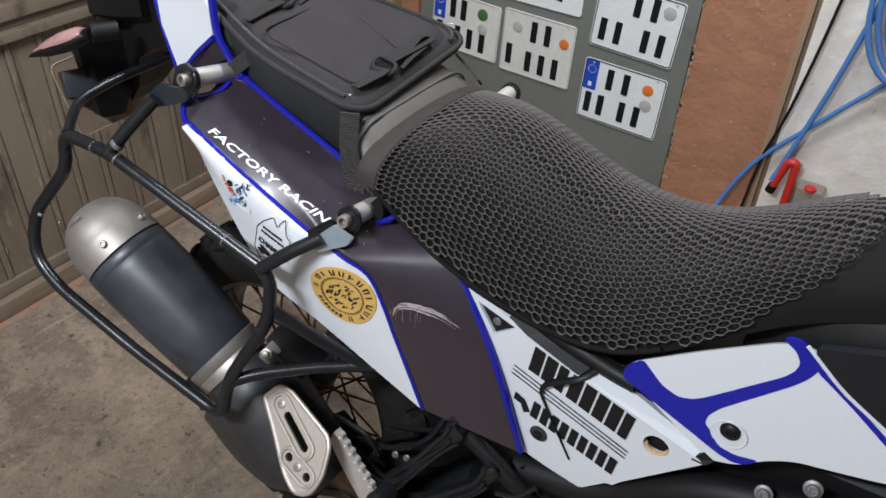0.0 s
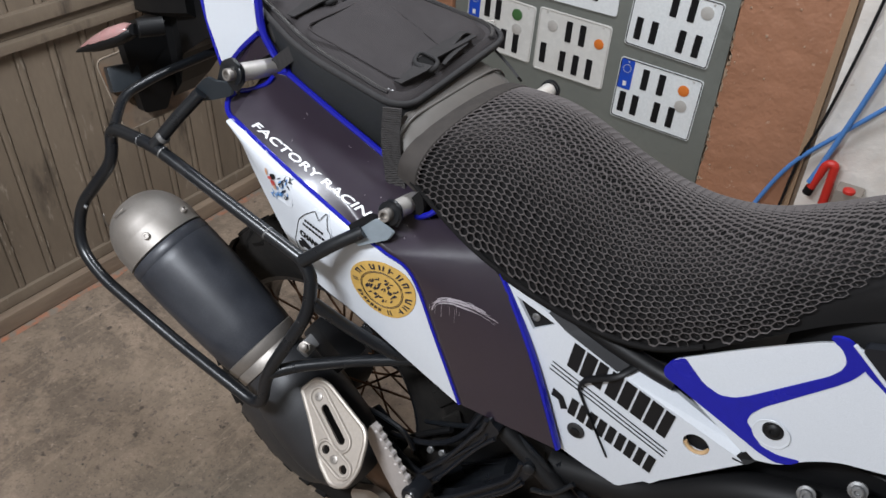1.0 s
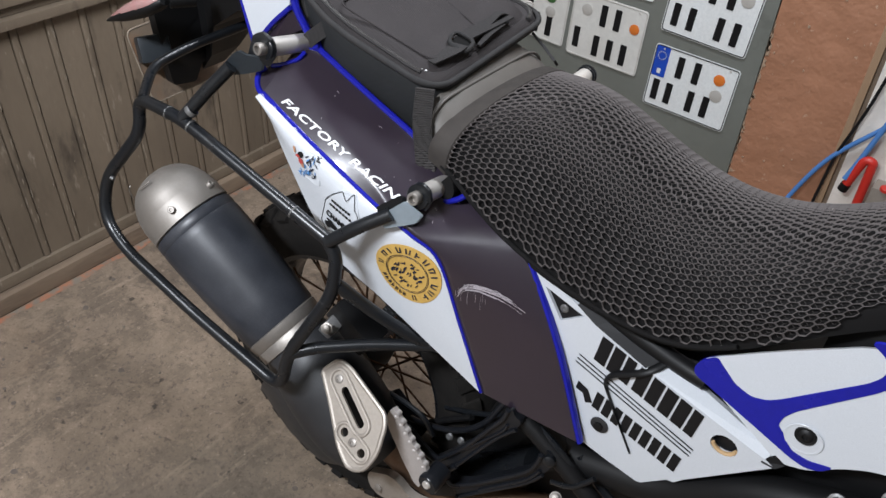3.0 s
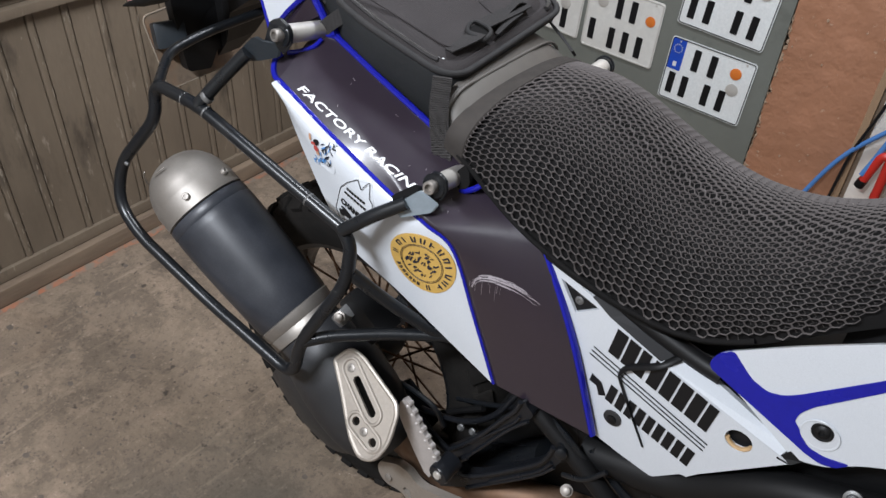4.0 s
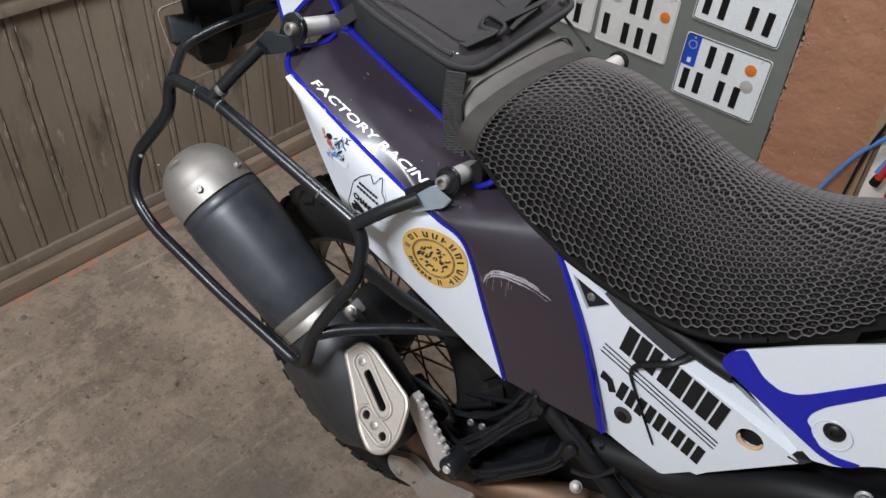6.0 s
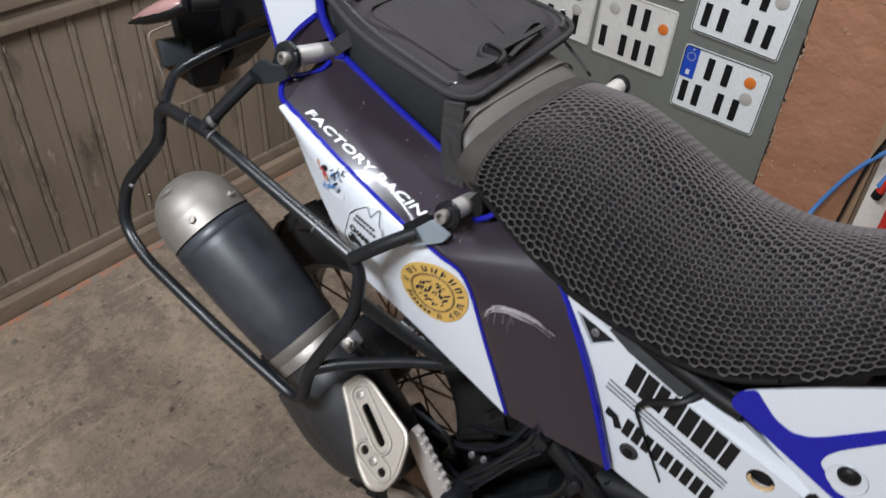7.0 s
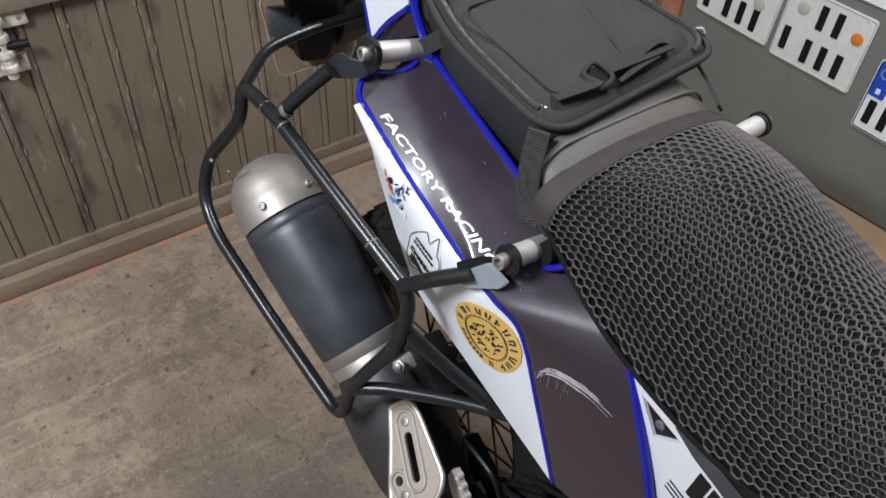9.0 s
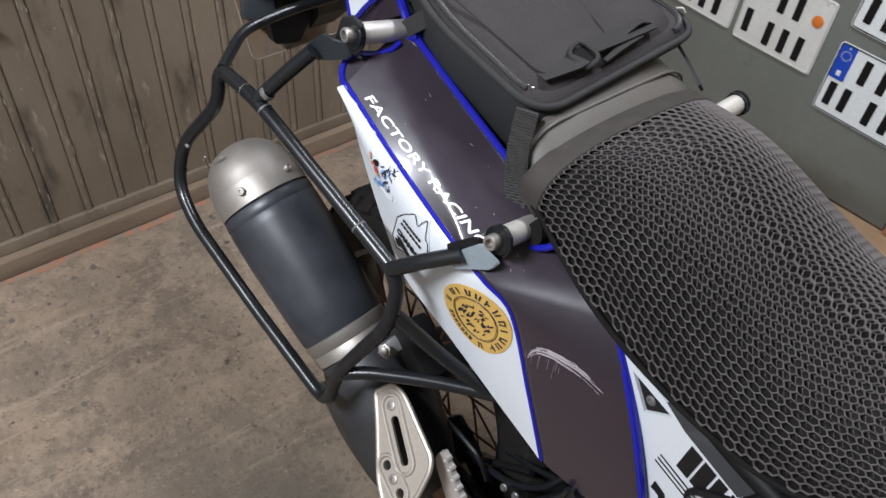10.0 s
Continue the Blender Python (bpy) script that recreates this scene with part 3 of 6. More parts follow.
# number plates on the grey door
def plate(x0, z0, wide, high, turn, material, marks, seals, band, label):
    at = pose(x0, NORTH - 0.003, z0, 0, turn, 0)
    sheet = thing("number_plate", (x0, NORTH - 0.002, z0), label, "number plate", "number plates on the door")

    def flat(u0, v0, u1, v1, proud, r=0.0, lean=0.0):
        pts = [(u0, v0), (u1, v0), (u1 + lean, v1), (u0 + lean, v1)]
        pts = [at @ Vector((u, -proud, v)) for u, v in pts]
        return slab(bmesh.new(), corner_round(pts, r) if r else pts, (0, 0.0016, 0))

    part("sheet", flat(0, 0, wide, high, 0.002, 0.012), material, sheet, smooth=False)
    rim = corner_round([at @ Vector((u, -0.0025, v)) for u, v in ((0.004, 0.004), (wide - 0.004, 0.004), (wide - 0.004, high - 0.004), (0.004, high - 0.004))], 0.01)
    part("rim", sweep(bmesh.new(), rim + rim[:2], 0.0016, 6), INK if material is PLATE_NEW else SEAL_GREY, sheet, "thin raised border")
    if band:
        part("band", flat(0.006, high * 0.5, 0.05, high - 0.006, 0.0035, 0.004), EU_BLUE, sheet, "blue band")
        for k in range(12):
            c = at @ Vector((0.028 + 0.013 * math.cos(k * math.pi / 6), -0.0038, high - 0.035 + 0.013 * math.sin(k * math.pi / 6)))
            part("star", turned(bmesh.new(), c, (0, -1, 0), [(0, 0.0022), (0.0006, 0.0022)], 6), SEAL_GREY, sheet)
        part("mark", flat(0.022, high * 0.55, 0.034, high * 0.55 + 0.016, 0.0043), WHITE_PRINT, sheet)
    for u, v, w, h in marks:
        part("mark", flat(u, v, u + w, v + h, 0.0036, 0.003, 0.0), INK, sheet)
    for u, v, r, m in seals:
        part("seal", turned(bmesh.new(), at @ Vector((u, -0.0025, v)), (0, -1, 0), [(0, r), (0.0012, r), (0.0018, r * 0.9)], 20), m, sheet)
    for u in (0.03, wide - 0.03):
        part("screw", turned(bmesh.new(), at @ Vector((u, -0.002, high - 0.012)), (0, -1, 0), [(0, 0.004), (0.002, 0.003)], 10), SEAL_GREY, sheet)
    return sheet


def row(u, v, n, w=0.022, h=0.07, gap=0.043):
    return [(u + k * gap, v, w, h) for k in range(n)]


plate(-0.948, 0.372, 0.27, 0.2, 3.0, PLATE_WHITE, row(0.07, 0.115, 2) + row(0.02, 0.02, 1) + row(0.095, 0.02, 3, gap=0.05), [(0.2, 0.155, 0.02, SEAL_GREEN), (0.205, 0.105, 0.019, SEAL_GREY)], True, "worn white number plate with a green and a silver seal")
plate(-0.662, 0.348, 0.265, 0.218, 1.6, PLATE_WHITE, row(0.105, 0.125, 2, gap=0.05) + row(0.02, 0.03, 1) + row(0.095, 0.02, 3, gap=0.05), [(0.055, 0.165, 0.019, SEAL_GREY), (0.228, 0.15, 0.017, SEAL_ORANGE)], False, "weathered white number plate with an orange seal")
plate(-0.347, 0.518, 0.275, 0.205, 3.2, PLATE_NEW, row(0.12, 0.125, 2, gap=0.055) + row(0.025, 0.025, 2, gap=0.05) + row(0.165, 0.025, 2, gap=0.05), [(0.23, 0.165, 0.02, SEAL_GREY)], False, "white number plate with two rows of black characters")
plate(-0.354, 0.266, 0.277, 0.210, 2.0, PLATE_NEW, row(0.082, 0.12, 2, gap=0.055) + row(0.02, 0.025, 2, gap=0.045) + row(0.14, 0.025, 2, gap=0.05), [(0.222, 0.16, 0.018, SEAL_ORANGE), (0.225, 0.108, 0.02, SEAL_GREY)], True, "clean white number plate with a blue band and orange seal")
board = thing("wall_sign", (-0.6, NORTH - 0.003, 0.6), "white metal sign with large black marks on the grey door", "sign")
part("sheet", slab(bmesh.new(), corner_round([(-0.86, NORTH - 0.005, 0.598), (-0.385, NORTH - 0.005, 0.592), (-0.385, NORTH - 0.005, 0.86), (-0.86, NORTH - 0.005, 0.866)], 0.012), (0, 0.003, 0)), PLATE_NEW, board, smooth=False)
for x, w, h in ((-0.80, 0.03, 0.1), (-0.745, 0.035, 0.09), (-0.66, 0.06, 0.1), (-0.56, 0.05, 0.115), (-0.49, 0.035, 0.1)):
    part("mark", slab(bmesh.new(), corner_round([(x, NORTH - 0.0065, 0.63), (x + w, NORTH - 0.0065, 0.625), (x + w * 1.1, NORTH - 0.0065, 0.625 + h), (x - 0.01, NORTH - 0.0065, 0.63 + h)], 0.006), (0, 0.001, 0)), INK, board, smooth=False)
board = thing("wall_sign", (-0.2, NORTH - 0.003, 0.735), "white sign with a red lower border on the grey door", "sign")
part("sheet", slab(bmesh.new(), corner_round([(-0.335, NORTH - 0.005, 0.736), (-0.065, NORTH - 0.005, 0.73), (-0.065, NORTH - 0.005, 0.93), (-0.335, NORTH - 0.005, 0.936)], 0.01), (0, 0.003, 0)), PLATE_NEW, board, smooth=False)
part("border", slab(bmesh.new(), [(-0.325, NORTH - 0.0065, 0.741), (-0.07, NORTH - 0.0065, 0.735), (-0.07, NORTH - 0.0065, 0.757), (-0.325, NORTH - 0.0065, 0.763)], (0, 0.001, 0)), SIGN_RED, board, smooth=False)

# things along the white wall
hose = thing("air_hose", (0.43, NORTH - 0.03, 0.02), "coiled bright blue rubber air hose hanging by the wall", "hose")
line = spline([(0.15, 1.3, 0.03), (0.165, 1.33, 0.08), (0.185, 1.37, 0.16), (0.245, 1.385, 0.305), (0.346, 1.385, 0.443), (0.5, 1.385, 0.635), (0.58, 1.385, 0.72), (0.64, 1.39, 0.84)], 10)
part("hose", sweep(bmesh.new(), line, 0.007, 10), HOSE_BLUE, hose)
line = spline([(0.31, 1.36, 0.28), (0.33, 1.37, 0.36), (0.378, 1.38, 0.583), (0.412, 1.38, 0.78), (0.44, 1.385, 0.95), (0.5, 1.39, 1.1)], 10)
part("hose", sweep(bmesh.new(), line, 0.008, 10), HOSE_BLUE, hose)
for k in range(4):
    c, r, w = Vector((0.53 + 0.012 * k, 1.36 + 0.012 * k, 0.88)), 0.13 - 0.008 * k, 0.24 - 0.01 * k
    part("coil", sweep(bmesh.new(), [c + Vector((r * math.cos(a), 0.006 * math.sin(3 * a + k), w * math.sin(a))) for a in [2 * math.pi * j / 40 for j in range(41)]], 0.0075, 8), HOSE_BLUE, hose)
cable = thing("power_cable", (0.3, NORTH - 0.04, 0.02), "thin black power cable hanging down the wall", "cable")
part("cable", sweep(bmesh.new(), spline([(0.24, 1.36, 0.01), (0.248, 1.375, 0.12), (0.252, 1.38, 0.19), (0.262, 1.385, 0.33), (0.296, 1.385, 0.507), (0.33, 1.385, 0.819), (0.35, 1.39, 1.2), (0.355, 1.4, 1.6)], 8), 0.0045, 8), INK, cable)
pump = thing("red_handle", (0.37, 1.36, 0), "bent red steel tube handle with a black end", "handle")
part("tube", tube([(0.318, 1.365, 0.262), (0.338, 1.365, 0.352), (0.362, 1.365, 0.354), (0.366, 1.365, 0.01)], 0.0125, 0.022), RED_PAINT, pump)
part("end_cap", sweep(bmesh.new(), [(0.3135, 1.365, 0.242), (0.3185, 1.365, 0.265)], 0.014), BLACK_PLASTIC, pump)
jack = thing("floor_tool", (0.43, 1.35, 0), "dark metal tool with a red knob standing by the wall", "tool")
part("post", box(bmesh.new(), (0.385, 1.33, 0), (0.455, 1.39, 0.3), 0.006), ALLOY, jack)
part("knob", turned(bmesh.new(), (0.42, 1.34, 0.298), (0, 0, 1), [(0, 0.017), (0.008, 0.017), (0.012, 0.012)], 14), RED_PAINT, jack, "red knob")

# ---- the motorcycle: x runs forward, the rear axle at x = AXLE ----
AXLE, MID, RADIUS = -0.302, 0.01, 0.334
bike = thing("motorcycle", (0, MID, 0), "white, blue and black adventure motorcycle with a pannier rack", "motorcycle")


def crease(s, w):
    """How far the dark panel bows out: its crease runs from mid-height at the rear down to the stripe."""
    p = max(0.07, 0.62 - 1.3 * s)
    u = 1 - (w / p if w < p else (1 - w) / (1 - p))
    return (0.45 + 0.55 * min(1.0, s / 0.22) ** 2) * (1.03078 - math.sqrt(u * u + 0.0625)) / 0.78078


def flare(s, w):
    """How far the white panel bows out below the stripe, less towards its pointed foot."""
    return math.sin(math.pi * w ** 0.7) * min(1.0, 2.0 * (1 - s))


def patch(a, b, bulge, back, name, material, parent, label="", steps=6, across=10, fold=1.0, bow=None):
    """A bowed sheet between two curves that have as many points each, with thickness."""
    ca, cb = spline(a, steps), spline(b, steps)
    rows = []
    for i, (p, q) in enumerate(zip(ca, cb)):
        line = []
        for k in range(across + 1):
            s = k / across
            v = p.lerp(q, s)
            v += Vector(bulge) * (bow(i / (len(ca) - 1), s) if bow else math.sin(math.pi * s ** fold))
            line.append(v)
        rows.append(line)
    bm = bmesh.new()
    ring_rows = [line + [v + Vector(back) for v in reversed(line)] for line in rows]
    skin(bm, ring_rows)
    return part(name, bm, material, parent, label, angle=50)


STRIPE = [(-0.2841, -0.2017, 0.9345), (-0.1837, -0.2059, 0.8921), (-0.0855, -0.2078, 0.8525), (-0.0368, -0.2077, 0.8345), (-0.001, -0.2055, 0.8214), (0.0369, -0.1933, 0.7913), (0.074, -0.186, 0.69), (0.118, -0.182, 0.576)]
CREST = [(-0.285, -0.112, 0.985), (-0.18, -0.113, 0.942), (-0.08, -0.115, 0.905), (-0.025, -0.118, 0.884), (0.03, -0.124, 0.858), (0.137, -0.138, 0.819), (0.207, -0.148, 0.700), (0.268, -0.152, 0.552)]
BELOW = [(-0.2895, -0.1995, 0.9217), (-0.2528, -0.2068, 0.869), (-0.2249, -0.2089, 0.8236), (-0.1898, -0.2093, 0.7669), (-0.145, -0.2078, 0.7083), (-0.062, -0.2039, 0.6747), (0.034, -0.1937, 0.6221), (0.119, -0.1837, 0.5742)]
side = part("tail_fairing", box(bmesh.new(), (-0.26, -0.118, 0.89), (-0.04, -0.100, 0.90)), BLACK_PLASTIC, bike, "rear side fairing with scratched dark graphics")
patch(STRIPE, CREST, (0, -0.006, 0.0065), (0.002, 0.012, -0.006), "dark_panel", GRAPHIC, side, "glossy dark purple graphic panel with scratches", across=56, bow=crease)
patch(STRIPE, BELOW, (0, -0.013, 0.002), (0.002, 0.012, 0.0), "white_panel", WHITE_PLASTIC, side, "white lower fairing panel with stickers", across=16, bow=flare)
part("stripe", sweep(bmesh.new(), spline(STRIPE, 6), 0.0032, 8), BLUE_PLASTIC, side, "blue edge stripe")
part("stripe", sweep(bmesh.new(), [p + Vector((0, 0.003, 0.003)) for p in spline(CREST[:5], 6)], 0.0046, 8), BLUE_PLASTIC, side, "blue edge stripe")
part("stripe", sweep(bmesh.new(), [p + Vector((0.004, 0.004, 0)) for p in spline(CREST[5:], 6)], 0.0062, 8, 0.7), BLUE_PLASTIC, side, "blue edge stripe")
part("rear_lip", slab(bmesh.new(), [(-0.2838, -0.2016, 0.9331), (-0.2967, -0.1971, 0.941), (-0.3064, -0.1846, 0.9524), (-0.3025, -0.1659, 0.9596), (-0.2906, -0.1542, 0.9613), (-0.279, -0.137, 0.9665), (-0.2757, -0.1234, 0.9741), (-0.2693, -0.1097, 0.9782), (-0.2419, -0.1101, 0.9637), (-0.25, -0.198, 0.911)], (0.0, 0.006, -0.008)), GRAPHIC, side, "scooped rear end of the dark panel", smooth=False)
part("stripe", sweep(bmesh.new(), spline([(-0.022, -0.160, 0.846), (0.003, -0.150, 0.850), (0.026, -0.144, 0.862), (0.038, -0.138, 0.873)], 5), 0.0042, 8), BLUE_PLASTIC, side, "blue edge stripe")
part("stripe", sweep(bmesh.new(), spline([(-0.2639, -0.2026, 0.9252), (-0.2848, -0.2026, 0.9321), (-0.2987, -0.1976, 0.941), (-0.3072, -0.1851, 0.9524), (-0.3027, -0.1752, 0.9588)], 5), 0.0042, 8), BLUE_PLASTIC, side, "blue edge stripe")
part("stripe", sweep(bmesh.new(), spline([(-0.2998, -0.1683, 0.9593), (-0.2858, -0.1574, 0.9623), (-0.2729, -0.1415, 0.9682), (-0.27, -0.1286, 0.9762)], 5), 0.0035, 8), BLUE_PLASTIC, side, "blue edge stripe")
# the far side of the tail, the same bodywork mirrored
mirror = lambda pts: [(x, 2 * MID - y, z) for x, y, z in pts]
far = part("tail_fairing", box(bmesh.new(), (-0.26, 0.12, 0.89), (-0.04, 0.138, 0.90)), BLACK_PLASTIC, bike, "rear side fairing of the far side")
patch(mirror(STRIPE), mirror(CREST), (0, 0.004, 0.005), (0.002, -0.012, -0.006), "dark_panel", GRAPHIC, far)
patch(mirror(STRIPE), mirror(BELOW), (0, 0.001, 0), (0.002, -0.012, 0.0), "white_panel", WHITE_PLASTIC, far)

# tail end
tail = part("tail_cover", slab(bmesh.new(), [(-0.30, -0.1, 0.975), (-0.38, -0.09, 0.935), (-0.47, -0.04, 1.0), (-0.47, 0.06, 1.0), (-0.38, 0.11, 0.935), (-0.30, 0.12, 0.975)], (0, 0, 0.03)), BLACK_PLASTIC, bike, "white and blue tail end cover")
bm = slab(bmesh.new(), [(-0.389, -0.122, 0.945), (-0.307, -0.118, 1.028), (-0.306, -0.116, 1.062), (-0.33, -0.112, 1.10), (-0.44, -0.1, 1.10), (-0.416, -0.118, 1.025)], (0.004, 0.012, 0))
part("white_panel", bm, WHITE_PLASTIC, tail, angle=60)
bm = slab(bmesh.new(), [(-0.386, -0.123, 0.940), (-0.34, -0.127, 0.968), (-0.282, -0.116, 1.005), (-0.304, -0.118, 1.030)], (0.004, 0.012, 0))
part("dark_panel", bm, GRAPHIC, tail, smooth=False)
part("stripe", tube([(-0.389, -0.125, 0.943), (-0.345, -0.124, 0.995), (-0.303, -0.12, 1.031)], 0.0042, 0.03, 8), BLUE_PLASTIC, tail)
part("stripe", tube([(-0.278, -0.113, 1.0), (-0.302, -0.114, 1.035), (-0.303, -0.112, 1.1)], 0.006, 0.03, 8), BLUE_PLASTIC, tail)
part("stripe", tube([(-0.388, -0.121, 0.943), (-0.421, -0.115, 1.03), (-0.448, -0.098, 1.10)], 0.004, 0.03, 8), BLUE_PLASTIC, tail)
part("stripe", tube([(-0.30, -0.118, 0.968), (-0.275, -0.110, 0.976), (-0.26, -0.106, 0.983)], 0.009, 0.02, 8), BLUE_PLASTIC, tail)


# stickers and lettering on the tail
grid = np.array([tuple(p.lerp(q, k / 12) + Vector((0, -0.013, 0.002)) * flare(i / 56, k / 12)) for i, (p, q) in enumerate(zip(spline(STRIPE, 8), spline(BELOW, 8))) for k in range(13)])


def laid(bm, o, proud):
    """The mesh of a flat print at o, laid onto the bowed white panel."""
    for v in bm.verts:
        out = (v.co - o).dot(AX)
        d = (grid[:, 0] - v.co.x) ** 2 + (grid[:, 2] - v.co.z) ** 2 + 1e-7
        near = np.argsort(d)[:9]
        w = 1 / d[near]
        v.co.y = float((grid[near, 1] * w).sum() / w.sum()) - proud - out
    return bm


def stuck(bm):
    """A sticker's mesh, drawn on a flat sheet at y = -0.2045, laid onto the bowed white panel."""
    for v in bm.verts:
        v.co.x, v.co.z = v.co.x + 0.0095, v.co.z + 0.0095
        d = (grid[:, 0] - v.co.x) ** 2 + (grid[:, 2] - v.co.z) ** 2 + 1e-7
        near = np.argsort(d)[:9]
        w = 1 / d[near]
        v.co.y = float((grid[near, 1] * w).sum() / w.sum()) + v.co.y + 0.2045
    return bm


AX, EU = Vector((0.07, -1, 0)).normalized(), Vector((1, 0.07, 0)).normalized()
O = Vector((-0.007, -0.211, 0.7535))
roundel = part("sticker", laid(turned(bmesh.new(), O, AX, [(0, 0.0515), (0.0008, 0.0515)] + [(0.001, 0.0515 - 0.00515 * k) for k in range(1, 10)], 40), O, 0.0006), GOLD, side, "round golden yellow sticker with dark print")
o = O + AX * 0.001
part("print", laid(ring(bmesh.new(), o, AX, 0.0335, 0.0004, 40, 6), O, 0.0014), NAVY, roundel)
part("print", laid(ring(bmesh.new(), o, AX, 0.0315, 0.0003, 40, 6), O, 0.0014), NAVY, roundel)


def disc_mark(a, r0, r1, w, skew=0.0):
    d = EU * math.cos(a) + Vector((0, 0, 1)) * math.sin(a)
    t = AX.cross(d)
    part("print", laid(slab(bmesh.new(), [o + d * r0 - t * w, o + d * r1 - t * (w - skew), o + d * r1 + t * (w + skew), o + d * r0 + t * w], AX * 0.0004), O, 0.0014), NAVY, roundel, smooth=False)


for k in range(11):
    a = radians(146 - 19 * k)
    disc_mark(a, 0.0380, 0.0470, 0.0011, 0.0007)
    if k % 3 != 1:
        disc_mark(a - 0.11, 0.0380, 0.0470, 0.0010, -0.0006)
    if k % 2 == 0:
        disc_mark(a - 0.055, 0.0455 - 0.004 * (k % 3), 0.0472 - 0.004 * (k % 3), 0.0030)
for k in range(7):
    disc_mark(radians(203 + 9.5 * k), 0.0385, 0.0455, 0.0008)
    disc_mark(radians(206.5 + 9.5 * k), 0.0385 + 0.002 * (k % 2), 0.0445, 0.0007)
for a in (168, 174, 282, 288):
    disc_mark(radians(a), 0.0375, 0.0465, 0.0008)
rnd = random.Random(8)
for k in range(46):
    r, a = 0.027 * rnd.random() ** 0.6, rnd.uniform(0, 2 * math.pi)
    u, v = r * math.cos(a), 0.8 * r * math.sin(a)
    w, h, lean = rnd.uniform(0.0008, 0.0042), rnd.uniform(0.0008, 0.0042), rnd.uniform(0, 3)
    c = o + EU * u + Vector((0, 0, v))
    part("print", laid(slab(bmesh.new(), [c + EU * w * math.cos(t) * (0.7 + 0.3 * math.sin(2 * t + lean)) + Vector((0, 0, 1)) * h * math.sin(t + 0.4 * lean) for t in [2 * math.pi * q / 8 for q in range(8)]], AX * 0.0004), O, 0.0014), NAVY, roundel, smooth=False)
badge = part("sticker", stuck(slab(bmesh.new(), corner_round([(-0.177, -0.2055, 0.768), (-0.168, -0.2055, 0.748), (-0.102, -0.2065, 0.775), (-0.092, -0.2065, 0.81), (-0.103, -0.2065, 0.845), (-0.126, -0.2058, 0.843), (-0.158, -0.2055, 0.816)], 0.005), (0, 0.004, 0))), WHITE_PLASTIC, side, "white sticker with a black mountain outline")
edge = corner_round([(-0.175, -0.2062, 0.768), (-0.168, -0.2062, 0.749), (-0.105, -0.2072, 0.777), (-0.094, -0.2072, 0.804), (-0.095, -0.2072, 0.815), (-0.100, -0.207, 0.82), (-0.105, -0.207, 0.843), (-0.111, -0.207, 0.836), (-0.116, -0.2066, 0.828), (-0.124, -0.2066, 0.841), (-0.143, -0.2062, 0.829), (-0.157, -0.2062, 0.814)], 0.0025)
part("print", stuck(sweep(bmesh.new(), edge + edge[:1], 0.0005, 5)), INK, badge)
for u, v, long in ((-0.144, 0.817, 0.036), (-0.149, 0.8085, 0.043)):
    for k in range(7):
        a = u + long * k / 7
        part("print", stuck(slab(bmesh.new(), [(a, -0.2066, v - 0.27 * (a - u)), (a + long * 0.1, -0.2066, v - 0.27 * (a + long * 0.1 - u)), (a + long * 0.1 + 0.001, -0.2066, v + 0.0042 - 0.27 * (a + long * 0.1 - u)), (a + 0.001, -0.2066, v + 0.0042 - 0.27 * (a - u))], (0, -0.0004, 0))), INK, badge, smooth=False)
part("writing", stuck(letters("CHANNEL", 0.0150, frame_of((-0.160, -0.2067, 0.786), (1, -0.012, -0.26), (0, 0, 1)), 0.0005, span=0.056)), INK, badge, smooth=False)
for u, v, w, h in ((-0.161, 0.766, 0.006, 0.006), (-0.149, 0.769, 0.011, 0.0065), (-0.154, 0.776, 0.007, 0.003), (-0.137, 0.763, 0.006, 0.0055)):
    part("print", stuck(slab(bmesh.new(), oval((u, -0.2068, v), (w, 0, -0.2 * w), (0, 0, h), 12), (0, -0.0004, 0))), INK, badge, smooth=False)
colour = part("sticker", stuck(slab(bmesh.new(), corner_round([(-0.226, -0.2045, 0.834), (-0.166, -0.2056, 0.826), (-0.17, -0.2056, 0.876), (-0.22, -0.2045, 0.882)], 0.012), (0, 0.003, 0))), WHITE_PLASTIC, side, "small white sticker with a multicoloured scribble")
rnd = random.Random(5)
for u, v, w, h, m in ((-0.203, 0.868, 0.0055, 0.0045, INK), (-0.209, 0.864, 0.0045, 0.0025, PRINT_RED), (-0.2035, 0.857, 0.005, 0.0055, PRINT_RED), (-0.215, 0.872, 0.0022, 0.0055, SKIN_TONE), (-0.2005, 0.851, 0.0035, 0.0035, SKIN_TONE)):
    part("print", stuck(slab(bmesh.new(), oval((u, -0.2061, v), (w, 0, 0.001), (-0.001, 0, h), 9), (0, -0.0003, 0))), m, colour, smooth=False)
for k in range(34):
    u, v = rnd.uniform(-0.197, -0.172), rnd.uniform(0.838, 0.872)
    if k % 4 == 0:
        u, v = rnd.uniform(-0.22, -0.176), rnd.uniform(0.832, 0.848)
    d = Vector((rnd.uniform(-0.4, 0.9), 0, rnd.uniform(-1, 1))).normalized() * rnd.uniform(0.0025, 0.0055)
    n = Vector((-d.z, 0, d.x)).normalized() * rnd.uniform(0.0006, 0.0013)
    c = Vector((u, -0.2061, v))
    part("print", stuck(slab(bmesh.new(), [c - d - n * 0.5, c - n * 1.2, c + d - n * 0.4, c + d + n * 0.4, c + n * 1.1, c - d + n * 0.5], (0, -0.0003, 0))), (PRINT_BLUE, NAVY, PRINT_BLUE, GREY_PLASTIC)[k % 4], colour, smooth=False)
EDGE_LOW, EDGE_HIGH = spline(STRIPE, 24), spline(CREST, 24)


